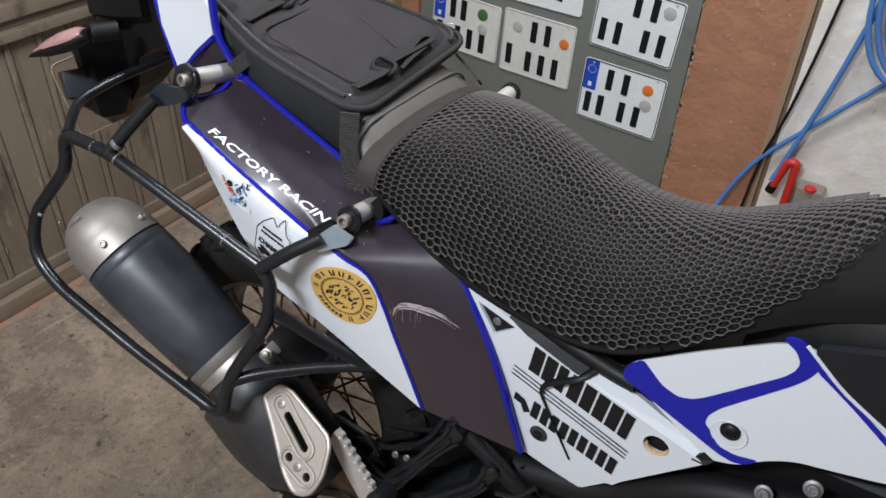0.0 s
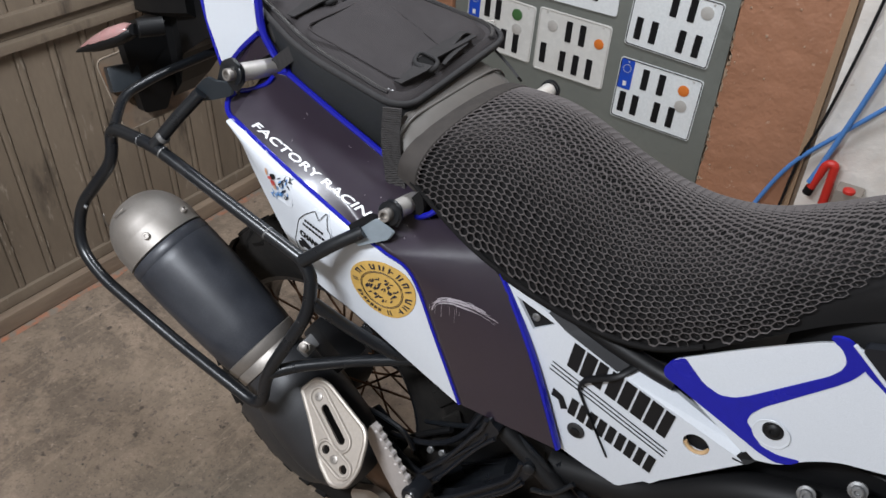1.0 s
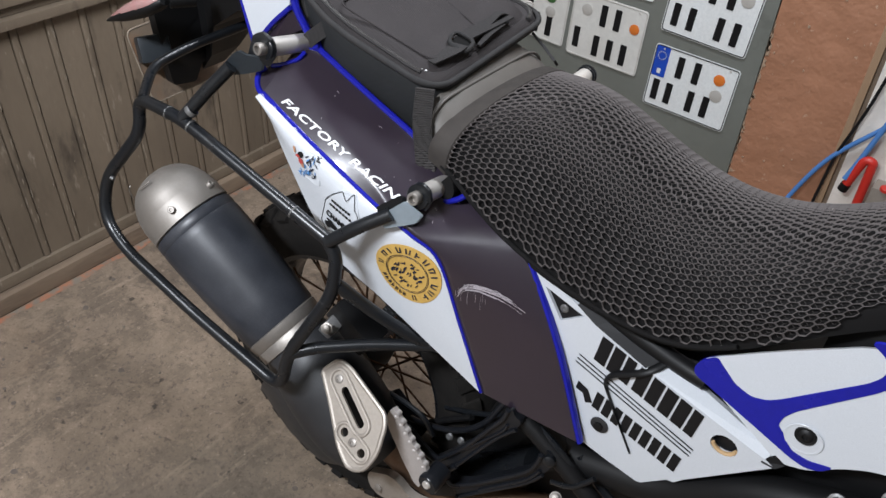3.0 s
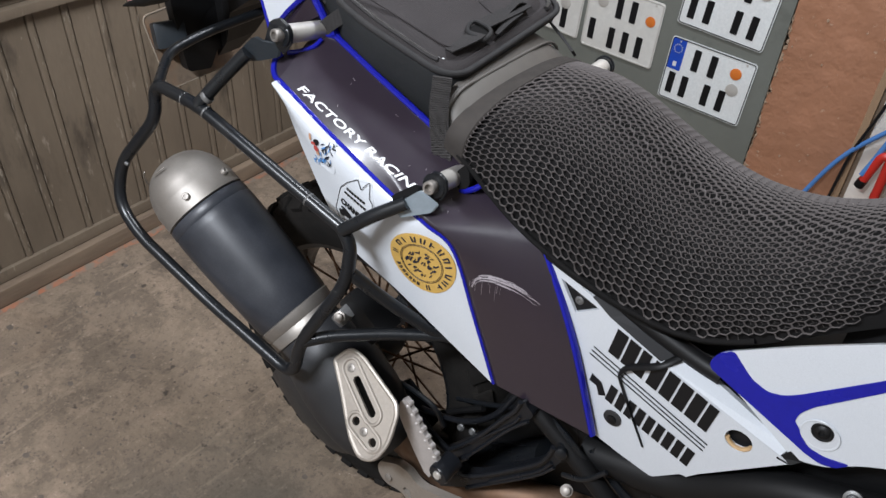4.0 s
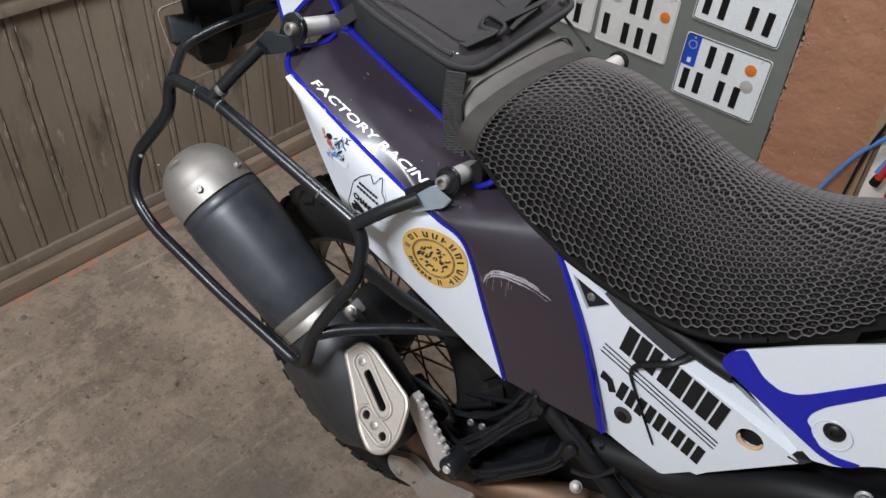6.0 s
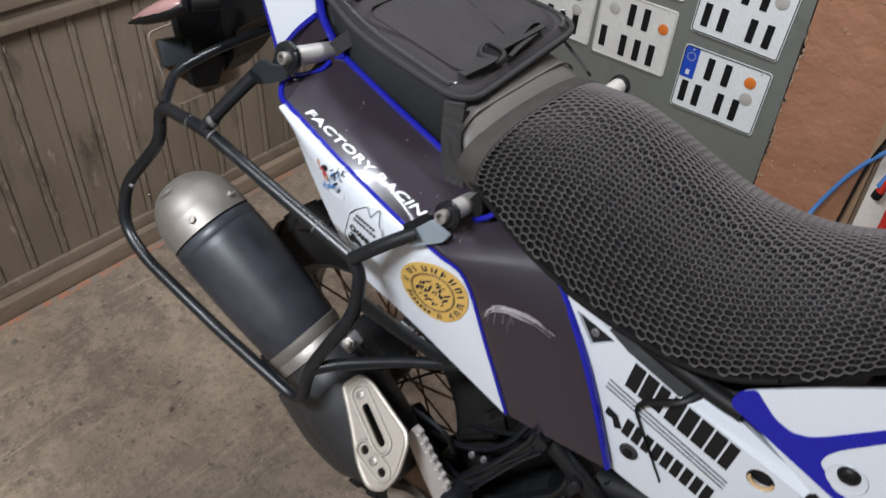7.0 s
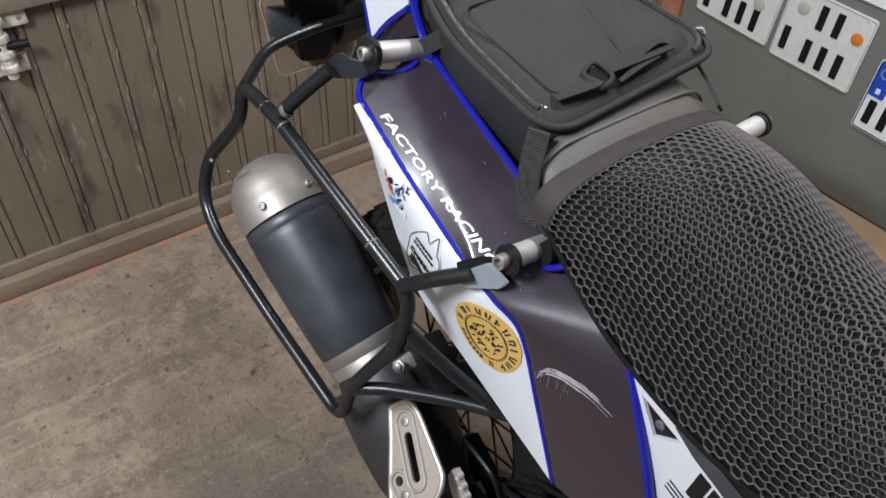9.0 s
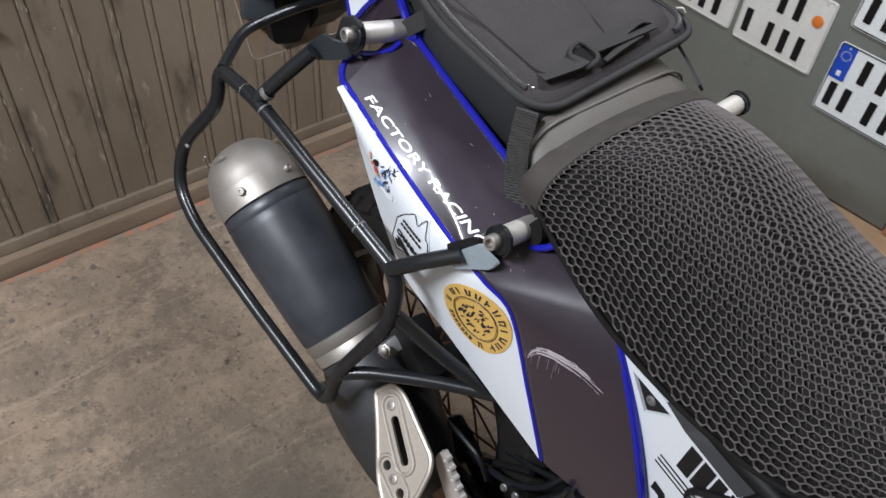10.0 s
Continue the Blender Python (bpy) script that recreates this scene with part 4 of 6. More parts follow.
def dark_at(s, w, lift=0.0003):
    """A spot on the dark panel: s runs from its rear to its foot, w from the stripe to the crest."""
    i = min(int(s * (len(EDGE_LOW) - 1)), len(EDGE_LOW) - 2)
    f = s * (len(EDGE_LOW) - 1) - i
    p = EDGE_LOW[i].lerp(EDGE_LOW[i + 1], f).lerp(EDGE_HIGH[i].lerp(EDGE_HIGH[i + 1], f), w)
    return p + Vector((0, -0.006, 0.0065)) * crease(s, w) + Vector((-0.2, -0.9, 0.3)) * lift


def dark_x(x, w):
    """How far along the dark panel the height w reaches that x."""
    lo, hi = 0.0, 1.0
    for _ in range(18):
        mid = (lo + hi) / 2
        lo, hi = (mid, hi) if dark_at(mid, w).x < x else (lo, mid)
    return lo


bm = letters("FACTORY RACING", 0.0155, Matrix.Identity(4), 0.0002, 0.3, span=0.234)
for v in bm.verts:
    x = -0.256 + v.co.x
    w = 0.10 + 0.135 * (v.co.x / 0.234) + v.co.y / 0.105
    v.co = dark_at(dark_x(x, w), w, 0.0005 + v.co.z)
part("writing", bm, WHITE_PRINT, side, "white slanted block lettering", smooth=False)
ARC = [(0.797, 0.09), (0.780, 0.17), (0.775, 0.30), (0.781, 0.47), (0.790, 0.62), (0.805, 0.78)]
for k in range(26):
    drop = random.uniform(-0.004, 0.012) * (1 if k % 3 else 0.4)
    a = random.choice((0.0, 0.1, 0.25, 0.4, 0.5))
    b = min(1.0, a + random.uniform(0.3, 0.55))
    line = [dark_at(s + drop * (0.5 + w) + random.uniform(-0.0008, 0.0008), w + random.uniform(-0.006, 0.006), 0.0003) for s, w in [(p.x, p.y) for p in spline([(s, w, 0) for s, w in ARC], 8)]]
    cut = line[int(a * (len(line) - 1)):int(b * (len(line) - 1)) + 1]
    part("scratch", sweep(bmesh.new(), cut, random.uniform(0.00022, 0.0005), 5), SCUFF, side)
for k in range(11):
    w0 = 0.10 + 0.03 * k + random.uniform(-0.012, 0.012)
    s0 = 0.780 + 0.10 * abs(w0 - 0.2) ** 1.6 + random.uniform(0, 0.008)
    line = [dark_at(s0 + 0.0055 * j, w0 - 0.011 * j + random.uniform(-0.003, 0.003), 0.0003) for j in range(random.randint(2, 6))]
    part("scratch", sweep(bmesh.new(), line, random.uniform(0.00010, 0.00024), 5), SCUFF, side)
for k in range(16):
    s, w = random.uniform(0.05, 0.6), random.uniform(0.2, 0.9)
    p = dark_at(s, w, 0.0004)
    d = Vector((random.uniform(-1, 1), -0.2, random.uniform(-1, 1))) * random.uniform(0.0015, 0.005)
    part("scratch", sweep(bmesh.new(), [p - d, p + d], 0.0004, 5), SCUFF, side)

for k in range(9):
    c = dark_at(random.uniform(0.0, 0.3) ** 1.4, 0.0, 0.0031)
    d = (EDGE_LOW[20] - EDGE_LOW[0]).normalized() * random.uniform(0.0008, 0.0028)
    part("chip", sweep(bmesh.new(), [c - d, c + Vector((0, 0, 0.0004)), c + d], random.uniform(0.0003, 0.0007), 5), WHITE_PRINT, side)

# number board panel behind the engine: white side cover with black marks
SIDE_Y = -0.137
cover = part("side_cover", slab(bmesh.new(), [(0.146, SIDE_Y, 0.812), (0.177, SIDE_Y, 0.737), (0.272, SIDE_Y, 0.541), (0.312, SIDE_Y, 0.533), (0.365, SIDE_Y, 0.526), (0.399, SIDE_Y, 0.564), (0.409, SIDE_Y, 0.567), (0.42, SIDE_Y, 0.583), (0.511, SIDE_Y, 0.688), (0.496, SIDE_Y, 0.694), (0.330, SIDE_Y, 0.737), (0.252, SIDE_Y, 0.764), (0.222, SIDE_Y, 0.782)], (0, 0.012, 0),
             [oval((0.45, SIDE_Y, 0.679), (0.017, 0, 0.004), (-0.004, 0, 0.017), 18), [(0.173, SIDE_Y, 0.786), (0.203, SIDE_Y, 0.742), (0.235, SIDE_Y, 0.768)]]), WHITE_PLASTIC, bike, "white side cover with black printed marks", smooth=False)
part("fold", slab(bmesh.new(), [(0.330, SIDE_Y, 0.737), (0.498, SIDE_Y, 0.693), (0.504, -0.126, 0.701), (0.344, -0.109, 0.7455)], (0, 0.01, -0.004)), WHITE_PLASTIC, cover, smooth=False)
part("upper_fold", slab(bmesh.new(), [(0.222, SIDE_Y, 0.782), (0.252, SIDE_Y, 0.764), (0.330, SIDE_Y, 0.737), (0.352, -0.103, 0.747), (0.29, -0.098, 0.775), (0.235, -0.11, 0.795)], (0, 0.01, -0.004)), GREY_PLASTIC, cover, "grey plastic upper edge", smooth=False)
part("notch", slab(bmesh.new(), corner_round([(0.494, SIDE_Y - 0.001, 0.687), (0.508, SIDE_Y + 0.006, 0.706), (0.524, SIDE_Y + 0.012, 0.712), (0.523, SIDE_Y + 0.006, 0.698), (0.512, SIDE_Y - 0.001, 0.6875)], 0.003, 3), (0, 0.006, 0)), BLACK_PLASTIC, cover, "black sheet at the fold's notched end", smooth=False)
part("hole_rim", turned(bmesh.new(), (0.45, SIDE_Y - 0.0005, 0.679), (0, 1, 0), [(0.012, 0.0175), (0.05, 0.0165), (0.051, 0.003)], 20), INK, cover, "dark recess")
part("lip", sweep(bmesh.new(), [(0.45 + 0.0155 * math.cos(a), SIDE_Y + 0.004, 0.679 + 0.0155 * math.sin(a)) for a in [radians(200 + 15 * k) for k in range(11)]], 0.003, 6), TAN, cover, "tan lower lip")
part("vent", slab(bmesh.new(), [(0.1745, SIDE_Y + 0.004, 0.785), (0.203, SIDE_Y + 0.004, 0.7432), (0.2335, SIDE_Y + 0.004, 0.768)], (0, 0.009, 0)), INK, cover, "black triangular recess", smooth=False)
part("bolt", turned(bmesh.new(), (0.204, SIDE_Y + 0.004, 0.7625), (0, -1, 0.1), [(0, 0.0062), (0.002, 0.0062), (0.003, 0.0046), (0.003, 0.0026), (0.001, 0.002)], 16), WELD, cover, "dull steel bolt")
part("grommet", turned(bmesh.new(), (0.29, SIDE_Y - 0.0005, 0.595), (0, -1, 0), [(0, 0.0135), (0.002, 0.0135), (0.003, 0.011)], 20), GREY_PLASTIC, cover)
part("bolt", turned(bmesh.new(), (0.29, SIDE_Y - 0.003, 0.595), (0, -1, 0), [(0, 0.007), (0.003, 0.007), (0.004, 0.004)], 12), BLACK_PLASTIC, cover)
yy = SIDE_Y - 0.0008
along, tall = Vector((0.157, 0, -0.045)), Vector((-0.006, 0, -0.046))
for k in range(8):
    a = Vector((0.266, yy, 0.754)) + along * (k / 8)
    b = a + along * (0.105 if k not in (2, 7) else 0.085)
    part("mark", slab(bmesh.new(), [a, b, b + tall, a + tall], (0, -0.0006, 0)), INK, cover, smooth=False)
for a, b in (((0.239, 0.704), (0.418, 0.646)), ((0.2375, 0.6965), (0.417, 0.639)), ((0.236, 0.689), (0.416, 0.632))):
    part("mark", slab(bmesh.new(), [(a[0], yy, a[1]), (b[0], yy, b[1]), (b[0], yy, b[1] - 0.0022), (a[0], yy, a[1] - 0.0022)], (0, -0.0004, 0)), INK, cover, smooth=False)
for k in range(9):
    a = Vector((0.276, yy, 0.654)) + Vector((0.136, 0, -0.036)) * (k / 9)
    b = a + Vector((0.0115, 0, -0.003))
    part("mark", slab(bmesh.new(), [a, b, b + Vector((-0.004, 0, -0.032)), a + Vector((-0.004, 0, -0.032))], (0, -0.0004, 0)), INK, cover, smooth=False)
part("mark", slab(bmesh.new(), [(0.246, yy, 0.655), (0.262, yy, 0.648), (0.272, yy, 0.628), (0.262, yy, 0.622), (0.256, yy, 0.637), (0.244, yy, 0.640)], (0, -0.0004, 0)), INK, cover, smooth=False)
part("slash", tube([(0.352, -0.112, 0.748), (0.335, -0.141, 0.735), (0.291, -0.141, 0.702), (0.282, -0.141, 0.682), (0.31, -0.1395, 0.63), (0.341, -0.1385, 0.576)], [0.0062 - 0.0001 * k for k in range(33)], 0.02, 8, 0.5), BLACK_PLASTIC, cover, "thin dark strap across the cover")

# tank side panel

def tank_at(x, z, proud=0.0):
    return Vector((x, -0.129 + 0.05 * (z - 0.76) - proud, z))


shape = [(0.384, 0.771), (0.392, 0.790), (0.405, 0.801), (0.47, 0.851), (0.54, 0.901), (0.567, 0.911), (0.60, 0.90), (0.70, 0.845), (0.735, 0.80), (0.69, 0.778), (0.64, 0.763), (0.60, 0.752), (0.57, 0.732), (0.548, 0.708), (0.512, 0.694)]
panel = part("tank_panel", slab(bmesh.new(), corner_round([tank_at(x, z) for x, z in shape], 0.014, 4), (0, 0.008, -0.004)), WHITE_PLASTIC, bike, "white tank side panel with blue bands", smooth=False)
for shape, proud in (([(0.387, 0.761), (0.384, 0.772), (0.39, 0.787), (0.405, 0.801), (0.416, 0.791), (0.435, 0.775), (0.456, 0.769), (0.473, 0.775), (0.487, 0.787), (0.555, 0.859), (0.564, 0.873), (0.566, 0.886), (0.558, 0.899), (0.541, 0.908), (0.549, 0.913), (0.561, 0.914), (0.574, 0.903), (0.586, 0.888), (0.578, 0.869), (0.566, 0.852), (0.506, 0.781), (0.496, 0.763), (0.495, 0.749), (0.503, 0.742), (0.519, 0.723), (0.539, 0.721), (0.566, 0.729), (0.555, 0.715), (0.54, 0.709), (0.521, 0.712)], 0.0012), ([(0.574, 0.903), (0.6, 0.884), (0.634, 0.861), (0.669, 0.838), (0.693, 0.822), (0.696, 0.812), (0.673, 0.827), (0.63, 0.856), (0.601, 0.874), (0.585, 0.883)], 0.0008)):
    part("band", slab(bmesh.new(), corner_round([tank_at(x, z, proud) for x, z in shape], 0.006, 4), (0, 0.004, 0)), BLUE_PLASTIC, panel, smooth=False)
part("bolt_cup", turned(bmesh.new(), tank_at(0.525, 0.7485, 0.0016), (0, -1, 0), [(0, 0.0222), (0.0004, 0.0218), (0.0005, 0.0205), (-0.0006, 0.0175), (-0.003, 0.0155)], 32), WHITE_PLASTIC, panel)
part("bolt", turned(bmesh.new(), tank_at(0.5255, 0.7555, 0.0), (0, -1, 0.15), [(0, 0.0125), (0.003, 0.0125), (0.0045, 0.0110), (0.0045, 0.0100), (0.004, 0.0088), (0.0062, 0.0064), (0.0066, 0.0036), (0.0045, 0.0028)], 24), BLACK_PLASTIC, panel, "black rubber-ringed bolt")
part("window", slab(bmesh.new(), corner_round([tank_at(x, z, 0.0025) for x, z in ((0.572, 0.912), (0.66, 0.945), (0.74, 0.95), (0.745, 0.82), (0.70, 0.832), (0.614, 0.875), (0.584, 0.898))], 0.012), (0, 0.012, 0)), GLOSS_BLACK, panel, "dark smoked insert", smooth=False)
part("lip", tube([tank_at(0.566, 0.912, 0.002), tank_at(0.584, 0.898, 0.002), tank_at(0.614, 0.874, 0.002), tank_at(0.70, 0.830, 0.002), tank_at(0.745, 0.815, 0.002)], 0.0024, 0.02, 8), WHITE_PLASTIC, panel)
bm = bmesh.new()
skin(bm, [[(x, MID + h * math.sin(a), z0 + (z1 - z0) * (0.5 + 0.5 * math.cos(a))) for a in [2 * math.pi * k / 20 for k in range(20)]] for x, h, z0, z1 in ((0.50, 0.09, 0.74, 0.90), (0.58, 0.115, 0.74, 1.0), (0.68, 0.125, 0.74, 1.05), (0.78, 0.13, 0.74, 1.07), (0.84, 0.10, 0.78, 1.05))])
part("tank", bm, BLACK_PLASTIC, bike, "black fuel tank")

# hidden middle: airbox, frame and engine bulk in black
bm = bmesh.new()
skin(bm, [[(x, MID + s * h, z) for s, z in ((-0.6, z0), (-1, z0 + 0.03), (-1, z1 - 0.03), (-0.7, z1), (0.7, z1), (1, z1 - 0.03), (1, z0 + 0.03), (0.6, z0))] for x, h, z0, z1 in
          ((-0.40, 0.05, 0.94, 1.0), (-0.28, 0.09, 0.86, 0.97), (-0.12, 0.10, 0.71, 0.90), (0.04, 0.10, 0.56, 0.86), (0.20, 0.10, 0.44, 0.77), (0.45, 0.105, 0.40, 0.74), (0.76, 0.105, 0.40, 0.76))])
part("frame_body", bm, BLACK_PLASTIC, bike, "black frame, airbox and engine")
# Added black bulk that fills the dark gap behind the footpeg hanger.
bm = bmesh.new()
skin(bm, [[(x, MID + u * h, z) for u, z in ((-0.8, z0), (-1, z0 + 0.04), (-1, z1 - 0.03), (-0.8, z1), (0.8, z1), (1, z1 - 0.03), (1, z0 + 0.04), (0.8, z0))] for x, h, z0, z1 in ((0.135, 0.075, 0.30, 0.56), (0.17, 0.095, 0.28, 0.60), (0.26, 0.105, 0.26, 0.58), (0.34, 0.105, 0.26, 0.52))])
part("linkage_housing", bm, BLACK_PLASTIC, bike, "black block filling the dark gap behind the hanger")
part("engine", box(bmesh.new(), (0.16, -0.1, 0.22), (0.74, 0.12, 0.5), 0.03), BLACK_PLASTIC, bike)
for pts, r in ((((0.163, -0.155, 0.551), (0.232, -0.155, 0.51), (0.283, -0.155, 0.476), (0.334, -0.155, 0.44)), 0.0145), (((0.26, -0.118, 0.475), (0.40, -0.118, 0.518), (0.514, -0.118, 0.622), (0.72, -0.118, 0.705)), 0.027), (((0.18, -0.115, 0.80), (0.3, -0.112, 0.76), (0.37, -0.112, 0.745), (0.40, -0.112, 0.742)), 0.013)):
    part("frame_tube", tube(pts, r, 0.06), BLACK_PLASTIC, bike)
for x, z in ((0.585, 0.699), (0.629, 0.742)):
    part("bolt", turned(bmesh.new(), (x, -0.142, z - 0.004), (0, -1, 0.45), [(0, 0.0108), (0.003, 0.0108), (0.004, 0.0074), (0.009, 0.0072), (0.0105, 0.0056), (0.0105, 0.0034), (0.007, 0.0034)], 18), WELD, bike, "dull silver hex bolt")

# seat
TOPLINE = [(-0.03, 0.944), (0.0, 0.951), (0.05, 0.965), (0.11, 0.963), (0.18, 0.933), (0.26, 0.899), (0.34, 0.888), (0.42, 0.905), (0.48, 0.938), (0.54, 0.98), (0.60, 1.015), (0.66, 1.04)]
LOWLINE = [(-0.012, 0.905), (0.04, 0.862), (0.11, 0.822), (0.18, 0.802), (0.26, 0.788), (0.34, 0.786), (0.40, 0.806), (0.45, 0.845), (0.50, 0.885), (0.56, 0.93), (0.66, 0.97)]
HALF = [(-0.012, 0.140), (0.05, 0.146), (0.11, 0.150), (0.18, 0.151), (0.26, 0.150), (0.34, 0.146), (0.40, 0.138), (0.45, 0.128), (0.50, 0.118), (0.56, 0.108), (0.66, 0.10)]


def read(table, x):
    xs, ys = [p[0] for p in table], [p[1] for p in table]
    return float(np.interp(x, xs, ys))


def seat_at(x, v, lift=0.0):
    """A spot on the seat: x along the bike, v from -1 (right edge) to 1."""
    zc, zl, h = (sum(read(t, x + d) for d in (-0.03, -0.015, 0, 0.015, 0.03)) / 5 for t in (TOPLINE, LOWLINE, HALF))
    a = v * math.pi / 2
    h += 0.02 if v > 0 else 0.0
    y = (h + lift) * math.copysign(abs(math.sin(a)) ** 0.85, v)
    return Vector((x, MID + y, zl - 0.004 + (zc - zl + lift) * max(math.cos(a), 0) ** 0.62))


part("seat", skin(bmesh.new(), [[seat_at(-0.018 + 0.678 * i / 40, -1 + 2 * k / 36) for k in range(37)] for i in range(41)], True), SEAT_FOAM, bike, "black padded rider seat")
bm = bmesh.new()
skin(bm, [[(x, MID + s * h * (1.25 if s > 0 else 1.0 if x > -0.07 else 0.78), z0 + (z1 - z0) * t) for s, t in ((-0.9, 0), (-1, 0.25), (-0.98, 0.55), (-0.9, 0.8), (-0.72, 0.95), (-0.4, 1), (0.4, 1), (0.72, 0.95), (0.9, 0.8), (0.98, 0.55), (1, 0.25), (0.9, 0))] for x, h, z0, z1 in
          ((-0.30, 0.10, 0.95, 1.0), (-0.16, 0.112, 0.90, 0.984), (-0.10, 0.121, 0.87, 0.984), (-0.08, 0.125, 0.86, 0.979), (-0.055, 0.131, 0.85, 0.966), (-0.042, 0.132, 0.85, 0.957), (-0.032, 0.132, 0.85, 0.949), (-0.02, 0.128, 0.85, 0.938), (0.02, 0.11, 0.84, 0.90))])
pillion = part("passenger_seat", bm, VINYL, bike, "grey-black vinyl passenger seat")
part("seam", sweep(bmesh.new(), spline([(-0.052, -0.121, 0.92), (-0.050, -0.109, 0.942), (-0.049, -0.085, 0.9585), (-0.049, -0.043, 0.9615), (-0.049, 0.083, 0.9615), (-0.049, 0.131, 0.9585), (-0.050, 0.160, 0.942), (-0.052, 0.172, 0.92)], 6), 0.0022, 8), VINYL, pillion, "raised sewn seam")

# spacer mesh cover over the seat
cover_thing = thing("seat_cover", (0.25, MID, 0.8), "black honeycomb spacer mesh cover stretched over the motorcycle seat", "seat cover")
PX = 0.0108


def over(u, w, lift):
    """A spot on the cover from metres along the bike and metres round the seat from its middle."""
    x = u
    h = read(HALF, x) + (0.02 if w > 0 else 0)
    girth = h + 0.72 * (read(TOPLINE, x) - read(LOWLINE, x))
    return seat_at(x, max(-1.0, min(1.0, w / girth)), lift), girth


def knit(u, w, lift):
    """The same, with the rows of the knit drawn a little out of line."""
    a, b = noise.noise((u * 14, w * 14, 1)), noise.noise((u * 14, w * 14, 7))
    return over(u + 0.0016 * a, w + 0.0016 * b, lift + 0.0004 * a)[0]


bm = bmesh.new()
nx, nw = int(0.60 / (PX * 1.035)), int(0.62 / PX)
for i in range(nx):
    for j in range(-nw // 2, nw // 2 + 1):
        u = -0.003 + i * PX * 0.866 * 1.195
        w = (j + 0.5 * (i % 2)) * PX * 0.96
        _, girth = over(u, 0, 0)
        if abs(w) > girth * 0.955 or u > 0.585 - 0.10 * (abs(w) / girth) ** 2:
            continue
        wob = 1 + 0.03 * noise.noise((i * 0.9, j * 0.9, 4))
        slack = max(0.0, min(1.0, (abs(w) / girth - 0.2) / 0.42)) * (1 - 0.35 * max(0.0, min(1.0, (u - 0.24) / 0.18)))
        rings = [[], [], [], [], []]
        for k in range(12):
            a = k * math.pi / 6
            full = 1.0 if k % 2 == 0 else 0.866
            du, dw = math.cos(a) * PX * 0.690 * full, math.sin(a) * PX * 0.554 * full
            soft = (0.86 if k % 2 == 0 else 0.885) * wob
            for ring_, (grow, lift) in enumerate(((1.0, 0.0080), (soft, 0.0072), (soft * 0.97, 0.0058))):
                rings[ring_].append(knit(u + du * grow, w + dw * grow, lift))
            for ring_, grow in ((3, 1.0), (4, 0.91 + 0.07 * slack)) if slack < 1 else ():
                rings[ring_].append(knit(u + du * grow + 0.4 * PX, w + dw * grow + 0.25 * PX, 0.0030 - 0.002 * slack))
        rings = [[bm.verts.new(p) for p in s] for s in rings]
        for lo, hi in ((0, 1), (1, 2), (3, 4)):
            for k in range(len(rings[hi])):
                m = (k + 1) % 12
                bm.faces.new((rings[lo][k], rings[lo][m], rings[hi][m], rings[hi][k]))
bmesh.ops.remove_doubles(bm, verts=bm.verts, dist=0.0004)
part("mesh", bm, NET, cover_thing, "open honeycomb mesh cloth", kind="stuff", angle=38)
part("edging", skin(bmesh.new(), [[seat_at(-0.034, v, 0.001), seat_at(-0.033, v, 0.006), seat_at(-0.026, v, 0.0085), seat_at(-0.014, v, 0.0092), seat_at(-0.006, v, 0.0094), seat_at(0.0, v, 0.009), seat_at(0.002, v, 0.006)] for v in [-1 + 2 * k / 48 for k in range(49)]], False, False), EDGING, cover_thing, "dark cloth edging")
part("edging", sweep(bmesh.new(), [seat_at(x, -0.98, 0.0065) for x in [-0.008 + 0.43 * k / 48 for k in range(49)]], 0.0036, 10), SEAT_FOAM, cover_thing, "black rolled edging")

# ---- rear wheel ----
wheel = part("rear_wheel", turned(bmesh.new(), (AXLE, MID - 0.07, RADIUS), (0, 1, 0), [(0, 0.028), (0.02, 0.03), (0.03, 0.045), (0.045, 0.05), (0.1, 0.05), (0.115, 0.045), (0.14, 0.03)], 24), BLACK_PLASTIC, bike, "spoked rear wheel with a black hub")
bm = bmesh.new()
prof = [(0.234, -0.055), (0.256, -0.068), (0.285, -0.073), (0.312, -0.064), (0.326, -0.035), (0.332, 0), (0.326, 0.035), (0.312, 0.064), (0.285, 0.073), (0.256, 0.068), (0.234, 0.055)]


def round_wheel(prof, n=64):
    return [[(AXLE + r * math.cos(2 * math.pi * k / n), MID + y, RADIUS + r * math.sin(2 * math.pi * k / n)) for r, y in prof] for k in range(n + 1)]


skin(bm, round_wheel(prof), True, False)
bmesh.ops.remove_doubles(bm, verts=bm.verts, dist=1e-5)
part("tyre", bm, RUBBER, wheel, "knobbly black tyre")
bm = bmesh.new()
for k in range(40):
    for side_, off in ((-1, 0), (1, 0.5), (0, 0.25)):
        a = 2 * math.pi * (k + off) / 40
        m = Matrix.Translation((AXLE, MID, RADIUS)) @ Matrix.Rotation(-a, 4, "Y") @ Matrix.Translation((0.330 if side_ == 0 else 0.3135, side_ * 0.056, 0)) @ Matrix.Rotation(side_ * 0.6, 4, "Z")
        box_bm = blockm(m, (0.014, 0.032, 0.028), 0.002)
        tmp = bpy.data.meshes.new("knob")
        box_bm.to_mesh(tmp)
        box_bm.free()
        bm.from_mesh(tmp)
        bpy.data.meshes.remove(tmp)
part("tread", bm, RUBBER, wheel, "tyre tread knobs", kind="stuff")
bm = bmesh.new()
